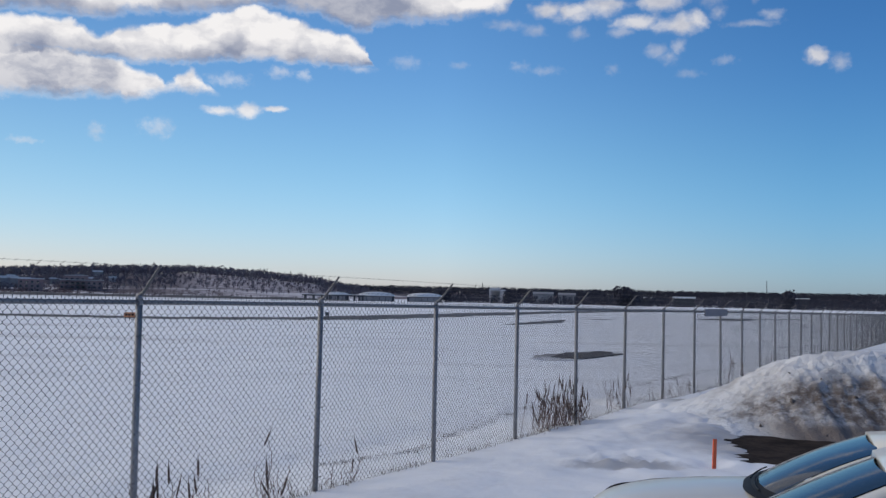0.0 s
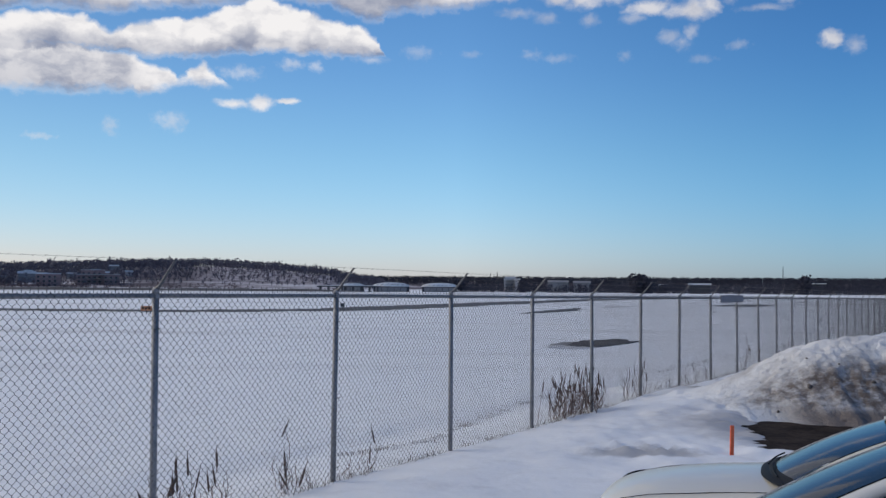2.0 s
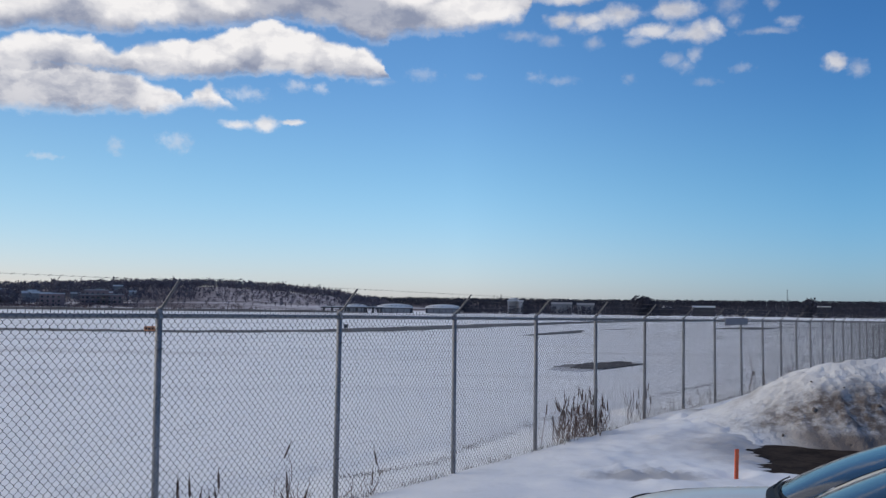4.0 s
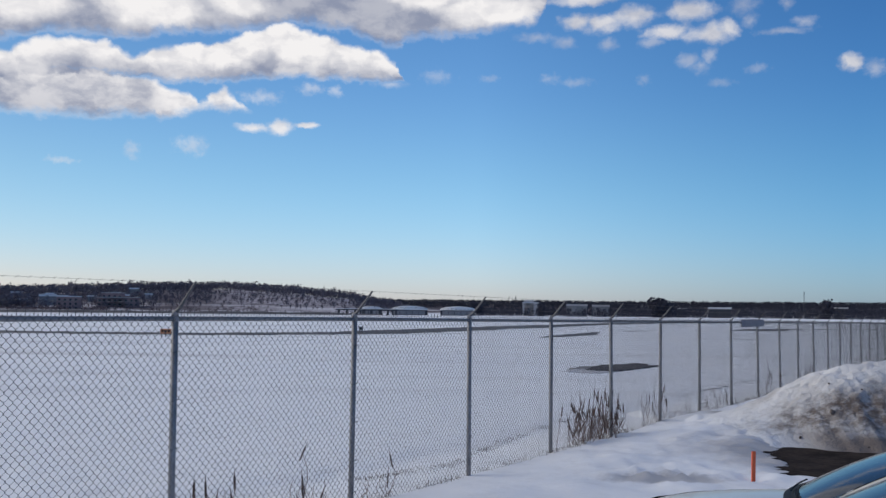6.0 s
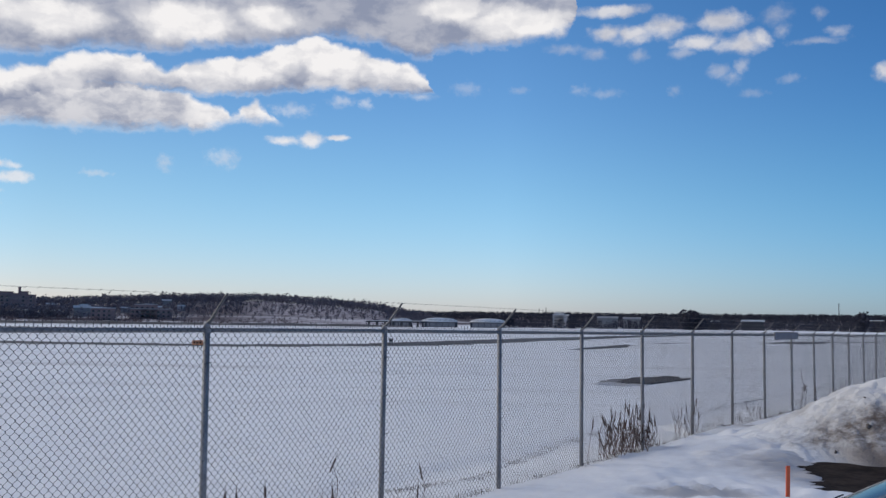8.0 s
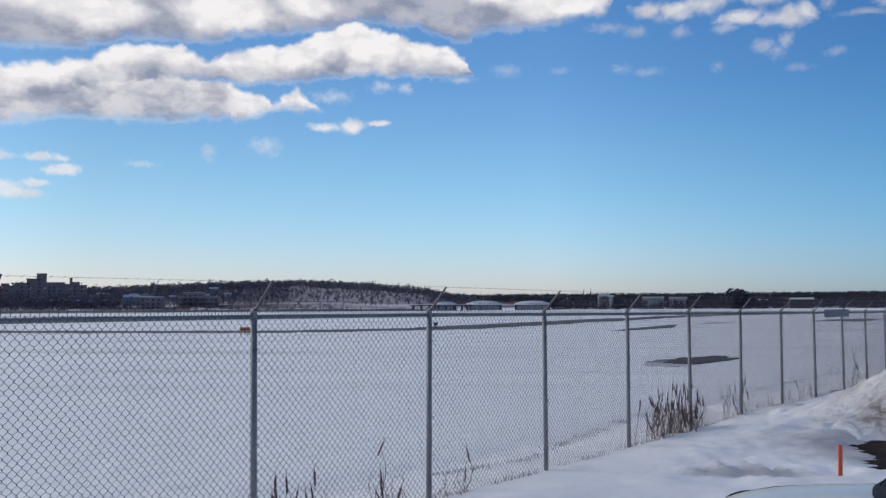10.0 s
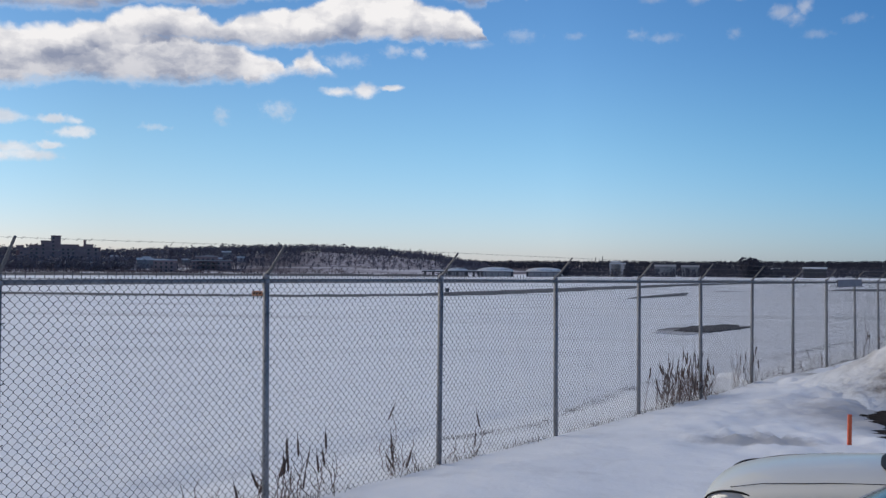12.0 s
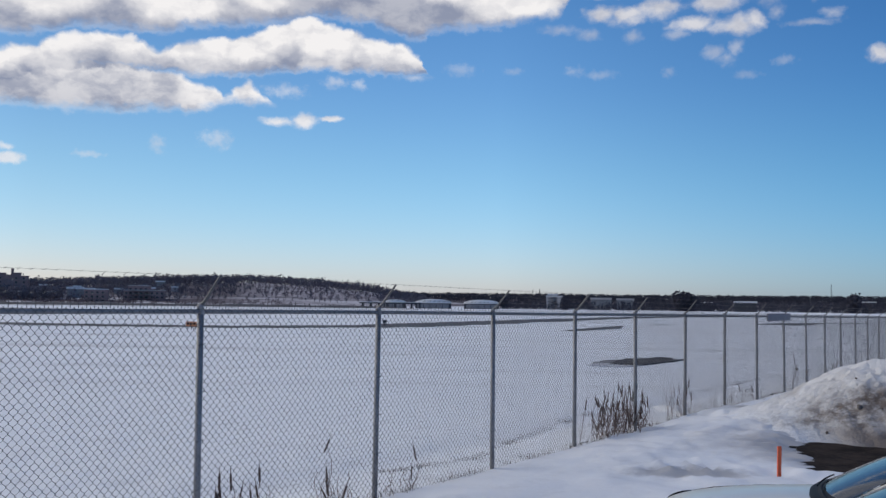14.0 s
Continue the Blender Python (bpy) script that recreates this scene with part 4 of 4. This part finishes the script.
at0, at1 = fence_at(-1, 0), fence_at(16, 0)
tufts("fence_grass", "short dead grass along the foot of the fence", [(at0.x, at0.y), (at1.x, at1.y)], 2600, 0.06, 0.13, 21)
tufts("ditch_grass", "thin line of dead grass at the ditch edge", [(-2.6, 14.6), (-1.7, 15.0), (-0.4, 16.4), (0.3, 19.0), (1.5, 22.1), (2.3, 23.9), (4.8, 28.2), (7.8, 33.8), (9.5, 36.7), (11.8, 40.9), (15, 46)], 4200, 0.10, 0.07, 22)


# ---- cars ----
def car(label, m, paint, lift=0.0, roof_z=1.43, glass_wide=1.0, run=0.88, pillar=0.035):
    """A saloon with its nose at x = 0 and its length along +x; y = 0 is the middle line."""
    root = tagged(new("car"), label, "car", group="cars parked side by side")
    root.matrix_basis = m
    L = lift
    prof = [(-0.05, 0.55, 0.36, 0.56, 0.60), (0.0, 0.70, 0.26, 0.66, 0.72), (0.15, 0.80, 0.2, 0.745, 0.82), (0.5, 0.86, 0.2, 0.81, 0.905), (1.0, 0.89, 0.2, 0.855, 0.965), (1.52, 0.89, 0.2, 0.89, 1.005),
            (2.2, 0.89, 0.2, 0.94, 0.98), (3.3, 0.89, 0.2, 0.96, 1.0), (3.9, 0.88, 0.22, 0.98, 1.05), (4.35, 0.82, 0.26, 0.93, 1.0), (4.5, 0.7, 0.35, 0.75, 0.82)]
    bm = bmesh.new()
    rings = []
    for x, w, s, sh, t in prof:
        t, sh = t + L, sh + L
        half = [(w * 0.9, s), (w, s + 0.12), (w * 1.01, sh - 0.22), (w * 0.99, sh - 0.07), (w * 0.94, sh - 0.005), (w * 0.80, t - 0.07), (w * 0.78, t - 0.064), (w * 0.4, t)]
        rings.append([(x, -a, b_) for a, b_ in half] + [(x, a, b_) for a, b_ in half[::-1]])
    loft(bm, rings)
    bmesh.ops.recalc_face_normals(bm, faces=bm.faces)
    body = part("body", bm, paint, root, smooth=True)
    sub = body.modifiers.new("round", "SUBSURF")
    sub.levels = sub.render_levels = 2
    base_z = 1.0 + L
    # dark joints round the bonnet
    for sgn in (-1, 1):
        bm = bmesh.new()
        line = [(0.24 + 0.12 * k, 0.662 + 0.05 * min(1, k / 5), float(np.interp(0.24 + 0.12 * k, (0.15, 0.5, 1.0, 1.52), (0.757, 0.837, 0.893, 0.930)))) for k in range(11)]
        for a, c in zip(line, line[1:]):
            bar(bm, (a[0], sgn * a[1], a[2] + L + 0.003), (c[0], sgn * c[1], c[2] + L + 0.001), 0.0035, 5)
        part("bonnet_joint", bm, M_BLACK, root)
        # head lamp: clear lens in a dark rim, amber at its outer end
        bm = bmesh.new()
        r = bmesh.ops.create_uvsphere(bm, u_segments=20, v_segments=12, radius=1.0)
        for v in bm.verts:
            v.co = Vector((0.25 + v.co.x * 0.20, sgn * (0.735 + v.co.y * 0.075 + (v.co.x) * 0.055), 0.675 + L + v.co.z * 0.085 + v.co.x * 0.02))
        lamp = part("headlight", bm, M_LENS, root, "clear lens headlight with an amber end", True)
        bm = bmesh.new()
        r = bmesh.ops.create_uvsphere(bm, u_segments=14, v_segments=10, radius=1.0)
        for v in bm.verts:
            v.co = Vector((0.37 + v.co.x * 0.085, sgn * (0.772 + v.co.y * 0.066), 0.68 + L + v.co.z * 0.06))
        part("side_marker", bm, M_AMBER, lamp, "amber marker lens", True)
        bm = bmesh.new()
        pts = [(0.25 + 0.212 * math.cos(k / 24 * math.tau), sgn * (0.755 + 0.058 * math.cos(k / 24 * math.tau)), 0.675 + L + 0.093 * math.sin(k / 24 * math.tau) + 0.02 * math.cos(k / 24 * math.tau)) for k in range(25)]
        for a, c in zip(pts, pts[1:]):
            bar(bm, a, c, 0.009, 5)
        part("lamp_rim", bm, M_BLACK, lamp)
        # door mirror
        bm = bmesh.new()
        r = bmesh.ops.create_uvsphere(bm, u_segments=16, v_segments=10, radius=1.0)
        for v in bm.verts:
            v.co = Vector((2.0 + v.co.x * 0.07, sgn * (0.98 + v.co.y * 0.10), 1.03 + L + v.co.z * 0.07))
        mirror = part("door_mirror", bm, paint, root, smooth=True)
        bm = bmesh.new()
        block(bm, 1.98, 2.06, sgn * 0.86 - 0.06, sgn * 0.86 + 0.06, 0.96 + L, 1.0 + L, 0.01)
        part("mirror_foot", bm, M_BLACK, mirror)
        # wheel arch gap: its shade drawn as a black arc
        bm = bmesh.new()
        for k in range(14):
            a0, a1 = math.pi * k / 14, math.pi * (k + 1) / 14
            bar(bm, (0.85 + 0.37 * math.cos(a0), sgn * 0.885, 0.31 + 0.37 * math.sin(a0)), (0.85 + 0.37 * math.cos(a1), sgn * 0.885, 0.31 + 0.37 * math.sin(a1)), 0.03, 5)
        part("arch_shade", bm, M_BLACK, root)
    # nose: grille and bumper joint
    bm = bmesh.new()
    block(bm, -0.012, 0.05, -0.34, 0.34, 0.54 + L, 0.62 + L, 0.01)
    part("grille", bm, M_BLACK, root)

    # windscreen, bowed forward in the middle, with a black band round its foot and sides
    def screen(f, u):
        hw = (0.69 * (1 - f) + 0.56 * f) * glass_wide
        bow = (1 - abs(u) ** 2.4)
        return (1.55 + run * f - 0.15 * bow * (1 - 0.45 * f), u * hw, base_z - 0.01 + (roof_z - base_z) * f + 0.035 * math.sin(f * math.pi))

    def sheet(name, f0, f1, u0, u1, mat, out=0.0, label="", parent=root):
        bm = bmesh.new()
        nj, ni = 8, 20
        g = [[bm.verts.new(Vector(screen(f0 + (f1 - f0) * j / nj, u0 + (u1 - u0) * i / ni)) + Vector((-0.45, 0, 0.9)) * out) for i in range(ni + 1)] for j in range(nj + 1)]
        for j in range(nj):
            for i in range(ni):
                bm.faces.new((g[j][i], g[j][i + 1], g[j + 1][i + 1], g[j + 1][i]))
        return part(name, bm, mat, parent, label, True)
    glass = sheet("windscreen", 0.0, 1.0, -1, 1, M_GLASS, 0, "tinted windscreen reflecting the blue sky")
    sheet("black_band", 0.0, 0.085, -0.99, 0.99, M_BLACK, 0.004, "", glass)
    bm = bmesh.new()
    vs = []
    for i in range(25):
        u = i / 12 - 1
        p = Vector(screen(0.0, u))
        vs.append((bm.verts.new(p + Vector((-0.05, 0, -0.008))), bm.verts.new(p + Vector((-0.03, 0, 0.006))), bm.verts.new(p + Vector((0.02, 0, 0.016)))))
    for a, c in zip(vs, vs[1:]):
        bm.faces.new((a[0], c[0], c[1], a[1])), bm.faces.new((a[1], c[1], c[2], a[2]))
    part("cowl", bm, M_BLACK, root, "black plastic cowl", True)
    for u0, u1 in ((-0.75, -0.02), (0.1, 0.8)):
        bm = bmesh.new()
        pts = [Vector(screen(0.03 + 0.05 * k / 8, u0 + (u1 - u0) * k / 8)) + Vector((-0.012, 0, 0.02)) for k in range(9)]
        for a, c in zip(pts, pts[1:]):
            bar(bm, a, c, 0.007, 5)
        part("wiper", bm, M_BLACK, root)
    # roof shell
    bm = bmesh.new()
    rings = []
    for x, w, z in ((1.5 + run, 0.57, roof_z), (2.75, 0.60, roof_z + 0.035), (3.2, 0.60, roof_z + 0.03), (3.55, 0.56, roof_z - 0.04)):
        rings.append([(x, -w, z - 0.05), (x, -w * 0.9, z), (x, 0, z + 0.025), (x, w * 0.9, z), (x, w, z - 0.05)])
    loft(bm, rings)
    bmesh.ops.recalc_face_normals(bm, faces=bm.faces)
    part("roof", bm, paint, root, smooth=True)
    for sgn in (-1, 1):
        # front pillars follow the edge of the glass: a flat painted strip with a rubber seam
        for name, mat, wide, off in (("front_pillar", paint, 0.05, 0.03), ("pillar_seam", M_BLACK, 0.009, -0.004)):
            bm = bmesh.new()
            rows = []
            for k in range(13):
                f = -0.03 + 1.06 * k / 12
                p = Vector(screen(f, sgn))
                q = p + Vector((0.01, sgn * off, -0.004))
                rows.append([q + Vector((0.0, sgn * wide * a, c)) for a, c in ((-0.4, 0.003), (0.0, 0.003), (0.5, -0.5 * pillar if mat is paint else 0.0), (0.3, -pillar if mat is paint else -0.01), (-0.4, -0.02))])
            loft(bm, rows)
            bmesh.ops.recalc_face_normals(bm, faces=bm.faces)
            part(name, bm, mat, root, smooth=True)
        for name, a, c in (("rear_pillar", (3.53, sgn * 0.57, roof_z - 0.04), (4.1, sgn * 0.72, base_z + 0.02)), ("door_pillar", (2.75, sgn * 0.80, base_z - 0.05), (2.8, sgn * 0.60, roof_z - 0.02))):
            bm = bmesh.new()
            bar(bm, a, c, 0.035, 8)
            part(name, bm, paint, root)
        bm = bmesh.new()
        pts = [(1.64, sgn * 0.80, base_z - 0.06), (4.0, sgn * 0.78, base_z - 0.02), (3.53, sgn * 0.585, roof_z - 0.05), (1.54 + run, sgn * 0.60, roof_z - 0.05)]
        bm.faces.new([bm.verts.new(p) for p in pts])
        part("side_window", bm, M_CABIN, root)
    bm = bmesh.new()
    bm.faces.new([bm.verts.new(p) for p in ((3.55, -0.55, roof_z - 0.03), (3.55, 0.55, roof_z - 0.03), (4.1, 0.7, base_z + 0.03), (4.1, -0.7, base_z + 0.03))])
    part("rear_window", bm, M_GLASS, root)
    for x in (0.85, 3.55):
        for sgn in (-1, 1):
            bm = bmesh.new()
            bar(bm, (x, sgn * 0.70, 0.31), (x, sgn * 0.905, 0.31), 0.31, 28)
            tyre = part("tyre", bm, M_BLACK, root)
            bm = bmesh.new()
            bar(bm, (x, sgn * 0.88, 0.31), (x, sgn * 0.915, 0.31), 0.20, 20, 0.17)
            part("rim", bm, M_RIM, tyre)
    return root


def heading(x, y, z, az):
    """Car pose: the nose at x, y pointing to bearing az."""
    return Matrix.Translation((x, y, z)) @ Matrix.Rotation(radians(90 - az + 180), 4, "Z")


M_CABIN, N, b = material("cabin_glass", 0.05, 0.0, 0.4)
b.inputs["Base Color"].default_value = (0.008, 0.009, 0.01, 1)
car("champagne silver saloon parked facing the fence", heading(1.37, 8.89, -0.03, -71.3), M_SILVER)
car("pale silver car with a sloping windscreen beside a saloon", heading(0.055, 6.40, -0.025, -71.3), M_WHITE, 0.0, 1.64, 0.80, 1.12, 0.12)


# ---- marker stake ----
def stake():
    bm = bmesh.new()
    block(bm, -0.03, 0.03, -0.015, 0.015, -0.35, 0.45, 0.004)
    ob = tagged(part("marker_stake", bm, M_ORANGE), "short orange marker stake standing in the snow", "stake")
    ob.matrix_basis = pose(4.2, 14.8, 0.0, 0, 1.5, 15)


stake()


# ---- reeds ----
def reed_meshes():
    rnd = random.Random(31)
    stalks, heads = [], []
    for k in range(8):
        bm = bmesh.new()
        h = 1.0
        bend = rnd.uniform(-0.12, 0.12)
        pts = [Vector((bend * (i / 5) ** 2, 0.04 * math.sin(i * 1.3 + k), h * i / 5)) for i in range(6)]
        for i in range(5):
            bar(bm, pts[i], pts[i + 1], 0.0056 * (1 - 0.06 * i), 4, 0.0056 * (0.94 - 0.06 * i))
        # a dry leaf or two folded back from the stem
        for _ in range(2):
            i = rnd.randint(1, 3)
            d = Vector((rnd.uniform(-1, 1), rnd.uniform(-1, 1), 0)).normalized()
            tip = pts[i] + d * rnd.uniform(0.10, 0.25) + Vector((0, 0, rnd.uniform(0.05, 0.3)))
            side = Vector((-d.y, d.x, 0)) * 0.008
            bm.faces.new([bm.verts.new(p) for p in (pts[i] - side, pts[i] + side, tip)])
        me = bpy.data.meshes.new("stalk")
        bm.to_mesh(me)
        bm.free()
        me.materials.append(M_STALK)
        stalks.append((me, pts[-1].copy()))
    for k in range(3):
        bm = bmesh.new()
        r = 0.010 + 0.002 * k
        bar(bm, (0, 0, -0.10), (0, 0, -0.07), r * 0.5, 8, r)
        bar(bm, (0, 0, -0.07), (0.004, 0, 0.07), r, 8, r * 0.95)
        bar(bm, (0.004, 0, 0.07), (0.006, 0, 0.10), r * 0.95, 8, r * 0.3)
        bar(bm, (0.006, 0, 0.10), (0.01, 0, 0.17), 0.005, 4, 0.002)
        me = bpy.data.meshes.new("seed_head")
        bm.to_mesh(me)
        bm.free()
        me.materials.append(M_HEAD)
        heads.append(me)
    return stalks, heads


STALKS, HEADS = reed_meshes()


def reed_clump(s0, s1, across, count, low, high, headed, seed, label="clump of dry brown cattails at the foot of the fence"):
    """Cattails between two places along the fence line, metres from its foot."""
    rnd = random.Random(seed)
    mid = FENCE_FOOT + ALONG * (s0 + s1) / 2 + OUT * across
    root = tagged(new("cattail_clump"), label, "cattails", group="cattail clumps along the fence")
    root.matrix_basis = pose(mid.x, mid.y, snow_height(mid.x, mid.y))
    for _ in range(count):
        p = FENCE_FOOT + ALONG * rnd.uniform(s0, s1) + OUT * (across + rnd.gauss(0, 0.16))
        me, tip = rnd.choice(STALKS)
        h = rnd.uniform(low, high)
        o = new("stalk", me)
        o.parent = root
        z = snow_height(p.x, p.y) - 0.08
        o.matrix_basis = Matrix.LocRotScale((p.x - mid.x, p.y - mid.y, z - root.location.z), Euler((rnd.gauss(0, 0.06), rnd.gauss(0, 0.07), rnd.uniform(0, 6.3))), (1, 1, h))
        if rnd.random() < headed:
            c = new("seed_head", rnd.choice(HEADS))
            c.parent = o
            c.matrix_basis = Matrix.LocRotScale(tip, Euler((rnd.gauss(0, 0.1), rnd.gauss(0, 0.1), 0)), (1, 1, 1 / h))


S = lambda x, y: x * ALONG.x + y * ALONG.y
reed_clump(17.5, 19.95, 0.1, 105, 0.28, 0.72, 0.5, 1, "dense clump of dry brown cattails at a fence post")
reed_clump(17.9, 19.4, 0.15, 18, 0.70, 0.98, 1.0, 2, "tall cattails with dark seed heads behind a dense clump")
reed_clump(S(4.25, 22.75), S(4.8, 23.6), 0.12, 14, 0.35, 0.85, 0.45, 3, "thin clump of tall cattails round a fence post")
reed_clump(S(5.2, 24.4), S(5.9, 25.8), 0.1, 6, 0.2, 0.5, 0.3, 4)
reed_clump(S(6.6, 26.5), S(7.6, 28.3), 0.1, 10, 0.2, 0.5, 0.3, 5)
reed_clump(17.0, 17.15, 0.2, 2, 0.75, 0.85, 1.0, 6, "two lone cattails behind the fence")
reed_clump(9.3, 9.8, 0.15, 13, 0.25, 0.55, 0.35, 7)
reed_clump(9.56, 9.62, 0.15, 1, 0.84, 0.86, 1.0, 8, "single tall cattail leaning behind the fence")
reed_clump(7.2, 7.95, 0.15, 22, 0.25, 0.52, 0.3, 9)
reed_clump(7.55, 7.65, 0.15, 2, 0.62, 0.72, 1.0, 10, "two taller cattails in a low clump")
reed_clump(6.5, 7.05, 0.15, 9, 0.25, 0.45, 0.25, 11)
reed_clump(8.2, 8.45, 0.15, 5, 0.42, 0.60, 0.7, 15, "few thin cattails with dark heads behind the fence")
reed_clump(11.0, 11.2, 0.15, 5, 0.2, 0.35, 0.2, 12)
reed_clump(11.08, 11.12, 0.15, 1, 0.56, 0.58, 1.0, 16, "single thin cattail behind the fence")
reed_clump(10.35, 10.6, 0.1, 6, 0.12, 0.3, 0.0, 17, "short dry stalks round a post foot")
reed_clump(24.75, 25.0, 0.12, 3, 0.3, 0.5, 0.3, 18)
reed_clump(28.4, 29.0, 0.12, 8, 0.25, 0.5, 0.4, 19)
reed_clump(S(9.5, 32), S(11, 35), 0.2, 10, 0.4, 0.9, 0.4, 13)
reed_clump(S(12.5, 38), S(14.5, 41.5), 0.2, 14, 0.4, 1.1, 0.4, 14)


# ---- signs ----
def fence_panel():
    """Grey board tied along the top of one bay."""
    a, c = fence_at(8, 0), fence_at(9, 0)
    p, q = a.lerp(c, 0.30), a.lerp(c, 1.2)
    bm = bmesh.new()
    block(bm, 0, (q - p).length, -0.012, 0.012, 2.13, 2.36, 0.004)
    ob = tagged(part("fence_board", bm, M_BOARD), "weathered grey board tied along the top of the fence", "board")
    ob.matrix_basis = Matrix.Translation(p - OUT * 0.062) @ Matrix.Rotation(math.atan2(ALONG.y, ALONG.x), 4, "Z")


M_BOARD = speckled("weathered_board", (0.21, 0.195, 0.205), (0.26, 0.243, 0.255), 2.0, 0.9, spec=0.1)
fence_panel()


def field_sign(x, y, turn, w, h, mat, label):
    root = tagged(new("airfield_sign"), label, "sign")
    root.matrix_basis = pose(x, y, field_z(x, y), 0, 0, turn)
    bm = bmesh.new()
    block(bm, -w / 2, w / 2, -0.1, 0.1, 0.35, 0.35 + h, 0.02)
    part("panel", bm, mat, root)
    for sx in (-0.38, 0, 0.38):
        bm = bmesh.new()
        bar(bm, (sx * w, 0, -0.1), (sx * w, 0, 0.36), 0.04, 8)
        part("leg", bm, M_DARKSTEEL, root)
    for sx, ww in ((-0.30, 0.16), (-0.02, 0.2), (0.26, 0.18)):
        bm = bmesh.new()
        block(bm, sx * w - ww * w / 2, sx * w + ww * w / 2, -0.112, -0.101, 0.35 + h * 0.3, 0.35 + h * 0.7)
        part("marking", bm, M_BLACK, root)


M_SIGN = speckled("orange_sign", (0.56, 0.22, 0.10), (0.66, 0.28, 0.13), 3.0, 0.5)
field_sign(-31.4, 97, 12, 1.1, 0.48, M_SIGN, "low orange airfield sign on legs in the snow")
field_sign(-15.2, 128, 8, 0.55, 0.5, M_WALLGREY, "small dark airfield marker box on the snow")


def lone_stick(x, y, h, lean, turn):
    bm = bmesh.new()
    bar(bm, (0, 0, -0.2), (0, 0, h), 0.02, 6, 0.012)
    ob = tagged(part("stick", bm, M_STALK), "thin dark stick standing in the snow behind the fence", "stick")
    ob.matrix_basis = pose(x, y, field_z(x, y), 0, lean, turn)


lone_stick(14.4, 47.9, 0.65, -8, 0)
